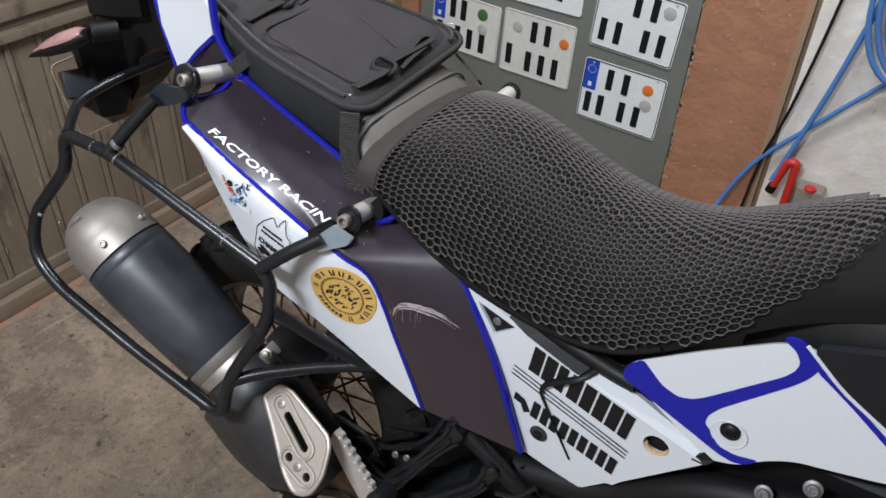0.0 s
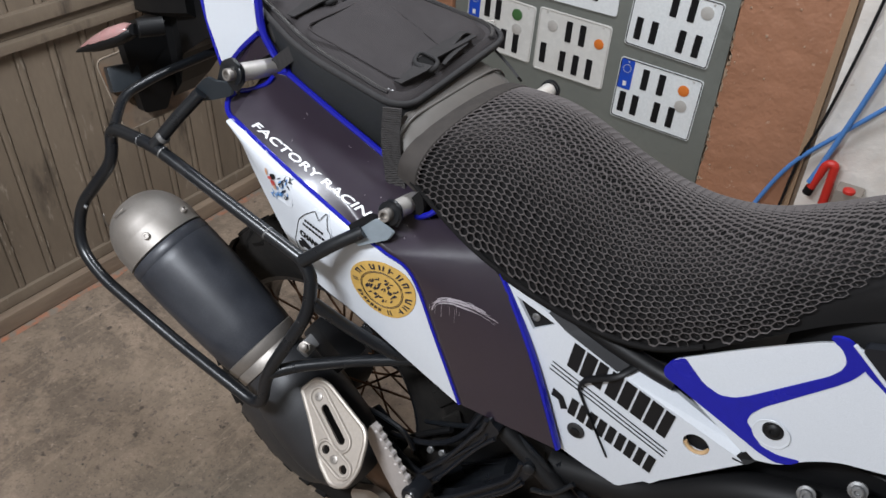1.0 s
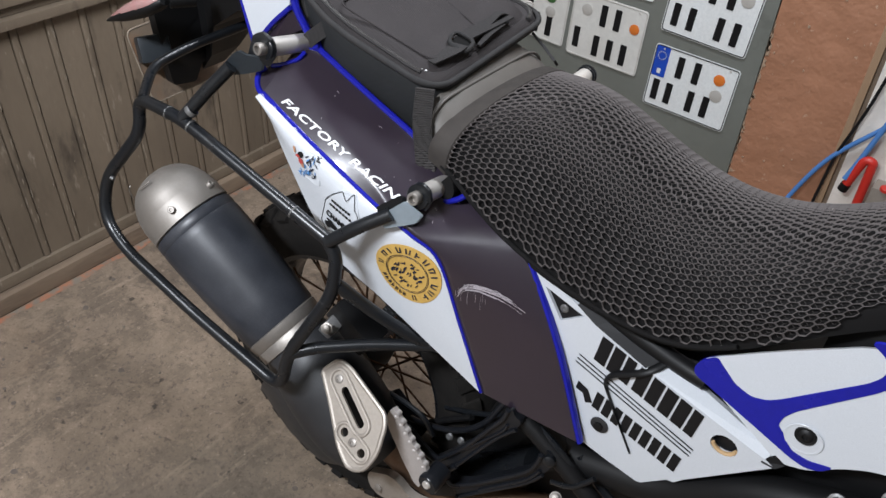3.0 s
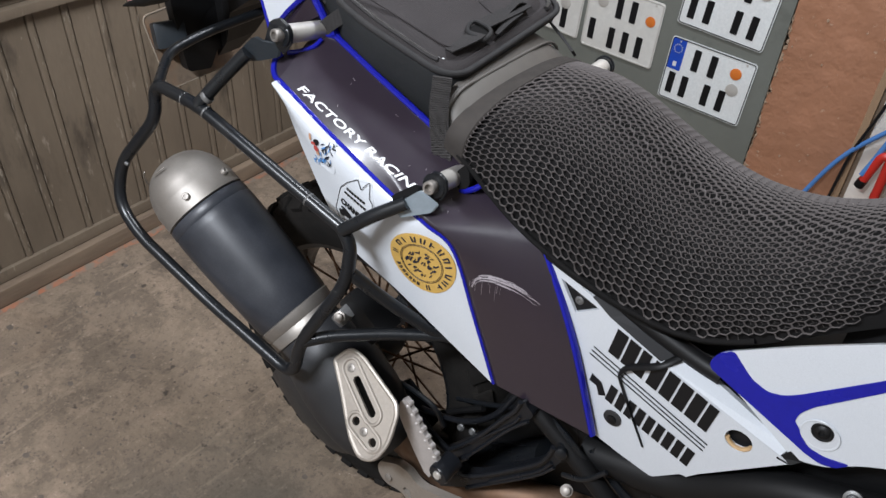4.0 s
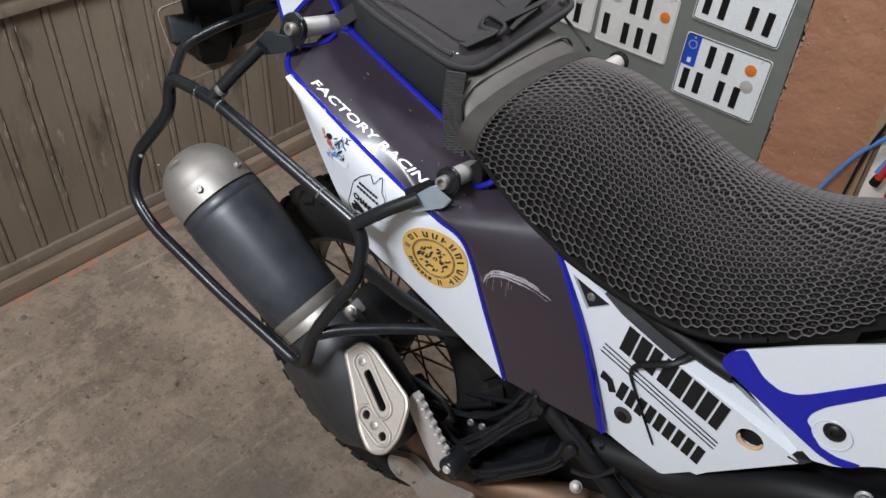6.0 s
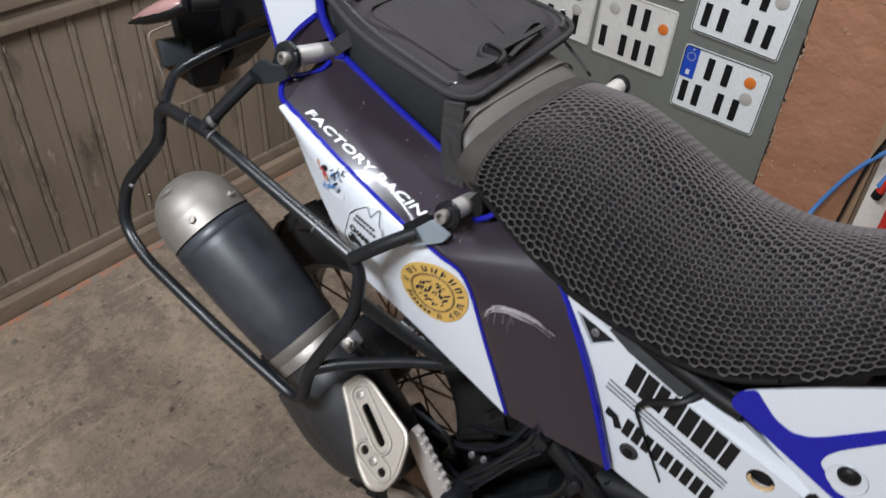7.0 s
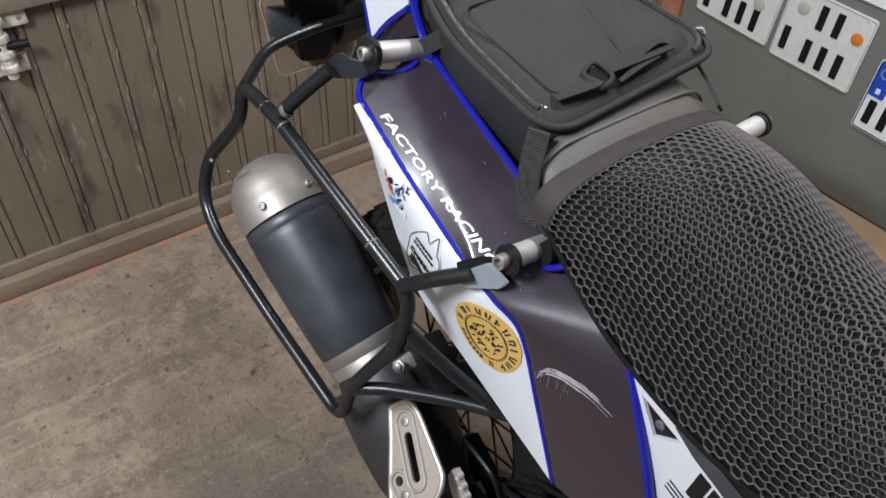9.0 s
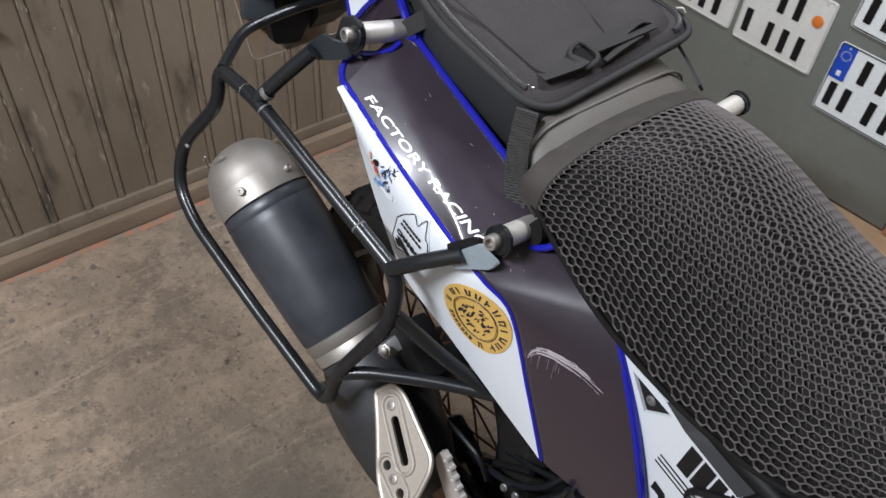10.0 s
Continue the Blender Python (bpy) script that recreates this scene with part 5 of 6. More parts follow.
skin(bm, round_wheel([(0.240, -0.056), (0.244, -0.050), (0.230, -0.042), (0.222, -0.015), (0.220, 0), (0.222, 0.015), (0.230, 0.042), (0.244, 0.050), (0.240, 0.056), (0.224, 0.05), (0.214, 0.014), (0.212, 0), (0.214, -0.014), (0.224, -0.05)]), True, False)
bmesh.ops.remove_doubles(bm, verts=bm.verts, dist=1e-5)
part("rim", bm, BLACK_TUBE, wheel, "black wheel rim")
for k in range(32):
    a = 2 * math.pi * k / 32
    b = a + (0.75 if k % 4 < 2 else -0.75)
    y = -0.045 if k % 2 else 0.045
    p = Vector((AXLE + 0.046 * math.cos(b), MID + y, RADIUS + 0.046 * math.sin(b)))
    q = Vector((AXLE + 0.216 * math.cos(a), MID + y * 0.2, RADIUS + 0.216 * math.sin(a)))
    part("spoke", sweep(bmesh.new(), [p, q], 0.0024, 6), SPOKE, wheel)
part("brake_disc", ring(bmesh.new(), (AXLE, MID - 0.075, RADIUS), (0, 1, 0), 0.095, 0.024, 40, 8, 0.1), STEEL, wheel, "steel brake disc")
for y in (-0.165, 0.05):
    part("swingarm", tube([(AXLE + 0.02, y, RADIUS), (-0.08, y + 0.03, 0.26), (0.08, y + 0.04, 0.30), (0.2, y + 0.04, 0.42)], 0.024, 0.05, 12, 1.3, (0, 1, 0)), BLACK_TUBE, bike, "black swingarm leg")
# leans as on a side stand; lean and shift fitted to the camera's view
hub = Vector((AXLE, MID, RADIUS)) - base_of(bike)
wheel.matrix_basis = Matrix.Translation(hub + Vector((0.066, -0.076, 0.003))) @ Matrix.Rotation(radians(-4), 4, "X") @ Matrix.Translation(-hub)

# pannier rack
rack = part("pannier_rack", tube([(-0.10, -0.263, 0.795), (-0.3750, -0.2800, 0.8900), (-0.4791, -0.2811, 0.8893), (-0.4768, -0.2904, 0.8345), (-0.5488, -0.3276, 0.7366), (-0.5475, -0.3484, 0.6695), (-0.49, -0.356, 0.635), (-0.33, -0.347, 0.574), (-0.1497, -0.3381, 0.5244), (-0.1402, -0.3260, 0.5978), (-0.0858, -0.2771, 0.7176), (-0.088, -0.264, 0.775), (-0.105, -0.263, 0.797)], 0.0098, 0.032, 14), BLACK_TUBE, bike, "scuffed black tubular steel pannier rack")
for pts, r, corner in ((((-0.1, -0.267, 0.797), (-0.060, -0.248, 0.832), (-0.024, -0.222, 0.856)), 0.0098, 0.02),
                       (((-0.375, -0.280, 0.890), (-0.349, -0.254, 0.930), (-0.318, -0.225, 0.972)), 0.0098, 0.02),
                       (((-0.138, -0.3257, 0.5987), (-0.1108, -0.2938, 0.6057), (-0.052, -0.240, 0.609), (-0.007, -0.204, 0.610), (0.07, -0.15, 0.612)), 0.0095, 0.03),
                       (((-0.090, -0.272, 0.735), (-0.045, -0.235, 0.675), (0.01, -0.19, 0.615), (0.06, -0.15, 0.60)), 0.0098, 0.03),
                       (((-0.465, -0.282, 0.893), (-0.496, -0.252, 0.895), (-0.530, -0.215, 0.900), (-0.540, -0.14, 0.905), (-0.535, 0.0, 0.909), (-0.545, 0.20, 0.90), (-0.46, 0.31, 0.89)), 0.0078, 0.045)):
    part("tube", tube(pts, r, corner, 14), BLACK_TUBE, rack)
for p, d in (((-0.358, -0.279, 0.8845), (0.275, 0.017, -0.095)), ((-0.405, -0.280, 0.889), (0.275, 0.005, -0.02)), ((-0.165, -0.267, 0.817), (0.275, 0.017, -0.095))):
    part("weld", ring(bmesh.new(), p, d, 0.0094, 0.0012, 22, 6, 1.4), WELD, rack, "bare weld seam")
for pts, m, push in (([(-0.038, -0.2318, 0.851), (-0.013, -0.2115, 0.8751), (0.009, -0.2004, 0.8559), (0.004, -0.2058, 0.8448), (-0.030, -0.2292, 0.8331)], GUSSET, (0.002, 0.0035, 0.001)),
                     ([(-0.042, -0.232, 0.8648), (-0.017, -0.2125, 0.8845), (-0.013, -0.2111, 0.876), (-0.038, -0.2317, 0.8518)], BLACK_TUBE, (0.003, 0.006, -0.002)),
                     ([(-0.020, -0.194, 0.862), (-0.018, -0.192, 0.883), (-0.008, -0.191, 0.896), (0.004, -0.191, 0.899), (0.015, -0.191, 0.892), (0.018, -0.192, 0.878), (0.012, -0.194, 0.862)], BLACK_TUBE, (0, 0.004, 0.001)),
                     ([(-0.3386, -0.2366, 0.9613), (-0.3189, -0.2169, 0.989), (-0.3148, -0.2128, 0.9923), (-0.3081, -0.2063, 0.9858), (-0.2972, -0.1957, 0.9825), (-0.2921, -0.1909, 0.9725), (-0.2938, -0.1928, 0.9615), (-0.3098, -0.2085, 0.9571), (-0.3335, -0.2317, 0.9553)], GUSSET_DARK, (0.002, 0.004, 0.001)),
                     ([(-0.312, -0.2, 0.978), (-0.304, -0.192, 1.012), (-0.29, -0.186, 1.018), (-0.276, -0.184, 1.01), (-0.272, -0.184, 0.985), (-0.285, -0.186, 0.968)], BLACK_TUBE, (0, 0.004, 0.001))):
    part("gusset", slab(bmesh.new(), corner_round(pts, 0.003, 2), push), m, rack, "folded sheet steel bracket", smooth=False)
part("pin", turned(bmesh.new(), (-0.524, -0.328, 0.745), (-0.8, -0.2, 0.2), [(0, 0.0032), (0.006, 0.0032), (0.007, 0.0022)], 10), WELD, rack, "small steel stud")
for a, b in (((-0.290, -0.189, 0.9955), (-0.284, -0.112, 0.982)), ((-0.002, -0.198, 0.880), (-0.010, -0.122, 0.861)), ((0.0, 0.244, 0.899), (0.005, 0.14, 0.902)), ((-0.274, 0.227, 1.022), (-0.291, 0.13, 0.99))):
    a, b = Vector(a), Vector(b)
    d = b - a
    n = d.normalized()
    sp = part("spacer", turned(bmesh.new(), a + n * 0.012, n, [(0, 0.0125), (0.001, 0.0135), (d.length - 0.016, 0.0135), (d.length - 0.012, 0.012)], 20), SPACER, rack, "turned aluminium spacer")
    part("washer", turned(bmesh.new(), a + n * 0.003, n, [(0, 0.016), (0.001, 0.0172), (0.004, 0.0172), (0.0045, 0.0145), (0.006, 0.0145), (0.0065, 0.0165), (0.009, 0.0165)], 24), BLACK_TUBE, sp)
    part("bolt", turned(bmesh.new(), a + n * 0.004, -n, [(0, 0.0088), (0.001, 0.0092), (0.0125, 0.009), (0.0138, 0.008), (0.0138, 0.0054), (0.006, 0.005)], 20), STEEL, sp, "socket head bolt", angle=25)
ring_left = mirror([(-0.10, -0.263, 0.795), (-0.375, -0.280, 0.890), (-0.462, -0.291, 0.899), (-0.460, -0.300, 0.845), (-0.532, -0.336, 0.748), (-0.540, -0.352, 0.675), (-0.49, -0.356, 0.635), (-0.155, -0.334, 0.517), (-0.150, -0.318, 0.585), (-0.088, -0.264, 0.775), (-0.105, -0.263, 0.797)])
part("tube", tube(ring_left, 0.0098, 0.032, 12), BLACK_TUBE, rack)

# exhaust
JOIN = Vector((-0.4324, -0.2576, 0.6658))
BACK = Vector((-0.189, -0.017, 0.141)).normalized()
exhaust = part("exhaust", turned(bmesh.new(), JOIN - BACK * 0.224, BACK, [(0, 0.066), (0.004, 0.0685), (0.05, 0.0708), (0.10, 0.0728), (0.15, 0.0742), (0.19, 0.0744), (0.204, 0.074), (0.206, 0.0728), (0.210, 0.074), (0.222, 0.0733), (0.224, 0.0715)], 56), MUFFLER_BLACK, bike, "matt black silencer with a steel end cap")
part("end_cap", turned(bmesh.new(), JOIN + BACK * 0.001, BACK, [(0, 0.069), (0.002, 0.0732), (0.034, 0.0724), (0.0365, 0.0712), (0.050, 0.0688), (0.064, 0.0635), (0.076, 0.0565), (0.086, 0.0475), (0.093, 0.0375), (0.0975, 0.027), (0.0995, 0.016), (0.0998, 0.012), (0.085, 0.0105)], 48), STEEL, exhaust, "brushed steel end cap")
for p in ((-0.420, -0.297, 0.717), (-0.403, -0.227, 0.731)):
    rel = Vector(p) - JOIN
    rel -= BACK * rel.dot(BACK)
    part("bolt", turned(bmesh.new(), JOIN + BACK * 0.022 + rel.normalized() * 0.0715, rel, [(0, 0.0062), (0.006, 0.0062), (0.0075, 0.005), (0.0076, 0.003), (0.0055, 0.0025)], 12), STEEL, exhaust)
for k in range(2):
    part("rib", sweep(bmesh.new(), [JOIN + BACK * (0.040 + 0.016 * q) + (Vector((0.0, -0.55, 0.62)) * math.cos(a) + Vector((0.62, 0.05, 0.45)) * math.sin(a)).normalized() * (0.0712 - 0.004 * q) for q, a in [(j / 8, radians(-62 + 46 * k + 30 * j / 8)) for j in range(9)]], 0.0013, 6), STEEL, exhaust, "pressed crease in the cap")
part("clamp_band", turned(bmesh.new(), JOIN - BACK * 0.264, BACK, [(0, 0.06), (0.002, 0.0655), (0.018, 0.066), (0.02, 0.0645), (0.022, 0.0665), (0.038, 0.0685), (0.04, 0.066)], 40), STEEL, exhaust, "bright steel clamp band")
part("clamp_lug", blockm(pose(-0.142, -0.232, 0.585, 20, 35, 10), (0.024, 0.034, 0.028), 0.007), WELD, exhaust)
part("clamp_bolt", turned(bmesh.new(), (-0.130, -0.252, 0.603), (0.3, -0.6, 0.5), [(0, 0.010), (0.003, 0.010), (0.004, 0.0068), (0.008, 0.0066), (0.009, 0.005)], 6), STEEL, exhaust, "steel clamp bolt")
part("hanger", blockm(pose(-0.115, -0.2, 0.585, 0, 35, 0), (0.09, 0.05, 0.05), 0.012), BLACK_PLASTIC, exhaust)
line = spline([JOIN - BACK * 0.255, (-0.175, -0.24, 0.472), (-0.122, -0.238, 0.424), (-0.072, -0.238, 0.382), (-0.038, -0.234, 0.352)], 6)
part("heat_shield", sweep(bmesh.new(), line, [0.058 + 0.020 * math.sin(math.pi * k / (len(line) - 1)) - 0.012 * (k / (len(line) - 1)) ** 6 for k in range(len(line))], 32), SHIELD_BLACK, exhaust, "black sheet metal pipe cover")
crown = [Vector(p) for p in ((-0.205, -0.292, 0.492), (-0.150, -0.298, 0.466), (-0.118, -0.298, 0.440), (-0.078, -0.294, 0.415), (-0.046, -0.282, 0.385))]
hem = [Vector(p) for p in ((-0.298, -0.270, 0.356), (-0.243, -0.270, 0.300), (-0.202, -0.270, 0.279), (-0.149, -0.268, 0.268), (-0.100, -0.262, 0.290))]
rings = []
for a, b in zip(spline(crown, 5), spline(hem, 5)):
    arc_ = [Vector(a).lerp(Vector(b), k / 8) + Vector((0.0, -0.75, 0.3)) * 0.022 * math.sin(math.pi * (k / 8) ** 0.8) for k in range(9)]
    rings.append(arc_ + [p + Vector((0.02, 0.03, 0.01)) for p in arc_[::-1]])
part("skirt", skin(bmesh.new(), rings), SHIELD_BLACK, exhaust, "black folded sheet skirt of the pipe cover")
NORM = Vector((0, -0.75, 0.66)).normalized()
E1 = Vector((0.071, -0.028, -0.032)).normalized()
E1 = (E1 - NORM * E1.dot(NORM)).normalized()
E2 = NORM.cross(E1)


def on_guard(a, b, up=0.006):
    """A spot on the heel guard: a along its slot from the upper bolt, b across."""
    return Vector((-0.094, -0.262, 0.521)) + E1 * a + E2 * b + NORM * up


def capsule(a0, b0, a1, b1, r, up=0.006, n=8):
    d = Vector((a1 - a0, b1 - b0)).normalized()
    t = math.atan2(d.y, d.x)
    pts = [(a1 + r * math.cos(t - math.pi / 2 + math.pi * k / n), b1 + r * math.sin(t - math.pi / 2 + math.pi * k / n)) for k in range(n + 1)]
    pts += [(a0 + r * math.cos(t + math.pi / 2 + math.pi * k / n), b0 + r * math.sin(t + math.pi / 2 + math.pi * k / n)) for k in range(n + 1)]
    return [on_guard(a, b, up) for a, b in pts]


def guard_ab(p):
    d = Vector(p) - Vector((-0.099, -0.262, 0.523))
    return d.dot(E1), d.dot(E2)


outline = corner_round([on_guard(a, b) for a, b in ((-0.028, -0.022), (-0.028, 0.012), (-0.006, 0.025), (0.088, 0.044), (0.104, 0.036), (0.134, 0.002), (0.143, -0.030), (0.128, -0.052), (0.092, -0.052), (0.02, -0.032), (-0.014, -0.025))], 0.014, 4)
h1, h2 = guard_ab((-0.049, -0.305, 0.473)), guard_ab((-0.007, -0.314, 0.464))
holes = [capsule(0.022, 0.0, 0.080, 0.0, 0.0068)] + [capsule(h[0] - 0.0005, h[1], h[0] + 0.0005, h[1], 0.0068) for h in (h1, h2)]
guard = part("heel_guard", slab(bmesh.new(), outline, -NORM * 0.005, holes), ALLOY, exhaust, "cast aluminium heel guard with a slot", smooth=False)
part("border", sweep(bmesh.new(), [p - NORM * 0.002 for p in outline + outline[:2]], 0.0042, 8), ALLOY, guard)
for loop, r in ((capsule(0.0, 0.0, 0.083, 0.0, 0.0155), 0.0032), (capsule(*h1, *h2, 0.0145), 0.0032)):
    part("lip", sweep(bmesh.new(), loop + loop[:2], r, 8), ALLOY, guard)
for c in ((0.0, 0.0), ((h1[0] + h2[0]) / 2, (h1[1] + h2[1]) / 2)):
    part("bolt", turned(bmesh.new(), on_guard(*c), NORM, [(0, 0.0072), (0.0015, 0.0072), (0.0025, 0.005), (0.0026, 0.0025), (0.001, 0.002)], 14), STEEL, guard)
part("header_pipe", tube([(-0.075, -0.222, 0.405), (-0.02, -0.205, 0.345), (0.06, -0.175, 0.27), (0.18, -0.13, 0.285), (0.40, -0.10, 0.36)], 0.033, 0.06, 18), HEADER, exhaust, "heat-tinted steel pipe")

# clutter below the side cover
part("pivot_boss", turned(bmesh.new(), (0.40, -0.10, 0.505), (0, -1, 0.1), [(0, 0.052), (0.02, 0.05), (0.026, 0.042), (0.024, 0.03), (0.03, 0.026), (0.034, 0.02), (0.03, 0.012)], 32), BLACK_PLASTIC, bike, "black swingarm pivot cover")
part("bolt", turned(bmesh.new(), (0.258, -0.158, 0.412), (0.1, -0.6, 0.8), [(0, 0.010), (0.003, 0.010), (0.004, 0.007), (0.01, 0.007), (0.011, 0.005)], 12), STEEL, bike, "steel hose clamp bolt")
for pts, r in ((((0.25, -0.17, 0.46), (0.285, -0.17, 0.475), (0.31, -0.16, 0.51)), 0.004), (((0.18, -0.15, 0.545), (0.25, -0.155, 0.52), (0.30, -0.15, 0.46), (0.31, -0.14, 0.38)), 0.005), (((0.02, -0.13, 0.42), (0.08, -0.135, 0.455), (0.15, -0.135, 0.50), (0.2, -0.13, 0.56)), 0.0045), (((0.27, -0.13, 0.50), (0.33, -0.135, 0.45), (0.45, -0.135, 0.43), (0.6, -0.13, 0.5)), 0.007)):
    part("cable", tube(pts, r, 0.03, 8), BLACK_TUBE, bike, "thin black cable")

# brake caliper with its hoses and pins
caliper = part("brake_caliper", blockm(pose(-0.064, -0.145, 0.346, 0, 40, 0), (0.095, 0.036, 0.045), 0.009), GLOSS_BLACK, bike, "black rear brake caliper")
part("bridge", blockm(pose(-0.060, -0.150, 0.352, 0, 40, 0), (0.045, 0.048, 0.030), 0.006), BLACK_PLASTIC, caliper)
part("hose", tube([(-0.029, -0.165, 0.386), (0.0, -0.165, 0.394), (0.036, -0.165, 0.409), (0.071, -0.165, 0.431), (0.102, -0.165, 0.463), (0.126, -0.165, 0.499), (0.150, -0.16, 0.560)], 0.0052, 0.03, 10), GLOSS_BLACK, caliper, "thick black brake hose")
part("hose", tube([(-0.073, -0.175, 0.430), (-0.039, -0.175, 0.433), (0.008, -0.175, 0.428), (0.028, -0.175, 0.394)], 0.0045, 0.03, 8), BLACK_TUBE, caliper)
for p in [(0.061, -0.172, 0.416), (0.084, -0.172, 0.424)]:
    part("bolt", turned(bmesh.new(), p, (0.1, -0.8, 0.4), [(0, 0.0062), (0.003, 0.006), (0.004, 0.0042), (0.006, 0.0034)], 12), WELD, caliper, "dull steel bolt")

# footpeg hanger and pegs


def hang_at(x, z, proud=0.0):
    """A spot on the hanger's outer face, which leans outwards to the peg's pivot."""
    return Vector((x, -0.225 + 0.245 * x - proud, z))


lower_side = [(0.247, 0.504), (0.243, 0.483), (0.234, 0.461), (0.207, 0.422), (0.139, 0.354), (0.102, 0.317), (0.062, 0.294), (0.037, 0.278)]
upper_side = [(0.027, 0.295), (0.027, 0.314), (0.035, 0.337), (0.047, 0.361), (0.049, 0.378), (0.066, 0.398), (0.111, 0.459), (0.150, 0.529), (0.163, 0.553), (0.169, 0.576)]
throat = [(0.175, 0.577), (0.179, 0.567), (0.190, 0.558), (0.184, 0.540), (0.173, 0.527), (0.153, 0.498), (0.117, 0.435), (0.098, 0.401), (0.085, 0.380), (0.083, 0.361), (0.093, 0.349), (0.118, 0.362), (0.163, 0.405), (0.208, 0.453), (0.222, 0.482), (0.227, 0.506), (0.232, 0.520), (0.241, 0.517)]
body3 = corner_round([hang_at(x, z) for x, z in lower_side + upper_side + throat], 0.006, 3)
hang = part("peg_hanger", slab(bmesh.new(), body3, (0, 0.02, 0)), GLOSS_BLACK, bike, "black cast footpeg hanger", smooth=False)
for line, r in ((lower_side[2:6], 0.0030), (upper_side[4:], 0.0040), (throat[3:8], 0.0032), (throat[10:16], 0.0042), ([(0.103, 0.441), (0.136, 0.486), (0.164, 0.525), (0.171, 0.544)], 0.0024), ([(0.140, 0.361), (0.177, 0.399), (0.206, 0.429), (0.220, 0.449), (0.229, 0.469)], 0.0030), ([(0.098, 0.401), (0.085, 0.380), (0.083, 0.361), (0.093, 0.349), (0.107, 0.355)], 0.0052)):
    part("rib", sweep(bmesh.new(), spline([hang_at(x, z, 0.0015) for x, z in line], 5), r, 10), GLOSS_BLACK, hang, "rounded cast rib")
part("strut", tube([hang_at(0.010, 0.448), hang_at(0.030, 0.423), hang_at(0.051, 0.402), hang_at(0.067, 0.393)], 0.0062, 0.02, 10, 1.5), GLOSS_BLACK, hang, "black folding bracket")
part("rod", tube([(0.178, -0.16, 0.531), (0.200, -0.16, 0.518), (0.224, -0.16, 0.500)], 0.0022, 0.01, 8), BLACK_TUBE, hang)
part("rib", tube([(0.089, -0.13, 0.356), (0.141, -0.13, 0.398), (0.187, -0.13, 0.432)], 0.002, 0.01, 6), GLOSS_BLACK, hang)
# Black sheet added to stand for the dark seen through the hanger.
part("inner_shield", slab(bmesh.new(), corner_round([(-0.012, -0.118, 0.268), (0.077, -0.105, 0.40), (0.10, -0.095, 0.47), (0.17, -0.095, 0.56), (0.235, -0.10, 0.47), (0.24, -0.11, 0.42), (0.10, -0.118, 0.262)], 0.01, 3), (0, 0.02, 0)), BLACK_PLASTIC, bike, "black sheet standing for the dark behind the hanger", smooth=False)
part("bolt", turned(bmesh.new(), (0.241, -0.17, 0.508), (0.3, -1, 0.2), [(0, 0.0095), (0.008, 0.0095), (0.010, 0.0065)], 12), BLACK_TUBE, hang)
part("pivot_lug", turned(bmesh.new(), (0.084, -0.222, 0.399), (0, -1, 0), [(0.0, 0.018), (0.024, 0.0185), (0.036, 0.0185), (0.039, 0.0165)], 24), GLOSS_BLACK, hang)
part("bolt", turned(bmesh.new(), (0.084, -0.259, 0.401), (0, -1, 0.2), [(0, 0.0074), (0.004, 0.0074), (0.006, 0.006)], 16), SPACER, hang, "pale steel pivot bolt")
PY = -0.25
edge = [(-0.005, 0.459), (-0.010, 0.479), (-0.005, 0.499), (0.004, 0.512)]
along2 = Vector((0.064, -0.090)).normalized()
across2 = Vector((-along2.y, along2.x))
for k in range(7):
    a = Vector((0.009, 0.508)).lerp(Vector((0.073, 0.418)), k / 6.8)
    edge += [tuple(a), tuple(a + across2 * 0.0034 + along2 * 0.0025), tuple(a + across2 * 0.0034 + along2 * 0.0065), tuple(a + along2 * 0.0095)]
edge += [(0.074, 0.414), (0.068, 0.386), (0.059, 0.359), (0.048, 0.364), (0.022, 0.406)]
peg = part("footpeg", slab(bmesh.new(), [(x, PY, z) for x, z in edge], (0.0, 0.009, 0.0)), PALE_ALLOY, bike, "toothed aluminium passenger footpeg", smooth=False)
for k in range(7):
    a = Vector((0.007, 0.502)).lerp(Vector((0.071, 0.412)), k / 6.8) + along2 * 0.0045
    part("tooth", turned(bmesh.new(), (a.x, PY + 0.001, a.y), (0.5, -0.7, 0.4), [(0, 0.0034), (0.0022, 0.0028), (0.0030, 0.0014)], 8), PALE_ALLOY, peg)
lever = part("brake_pedal", slab(bmesh.new(), corner_round([(-0.056, -0.25, 0.285), (-0.050, -0.25, 0.305), (-0.038, -0.25, 0.313), (-0.008, -0.25, 0.333), (0.016, -0.25, 0.332), (0.032, -0.25, 0.318), (0.05, -0.25, 0.317), (0.074, -0.25, 0.326), (0.125, -0.25, 0.347), (0.13, -0.25, 0.31), (0.06, -0.25, 0.28), (0.036, -0.25, 0.25), (0.022, -0.25, 0.245), (0.0, -0.25, 0.262), (-0.034, -0.25, 0.254), (-0.05, -0.25, 0.265)], 0.009, 4), (0, 0.014, 0), [corner_round([(0.003, -0.25, 0.270), (0.006, -0.25, 0.282), (0.018, -0.25, 0.284), (0.024, -0.25, 0.268), (0.02, -0.25, 0.262)], 0.004, 3)]), ALLOY, bike, "worn aluminium lever below the footpeg", smooth=False)
part("bolt", turned(bmesh.new(), (-0.028, -0.25, 0.279), (0, -1, 0.3), [(0, 0.0075), (0.004, 0.0075), (0.005, 0.005)], 12), STEEL, lever)
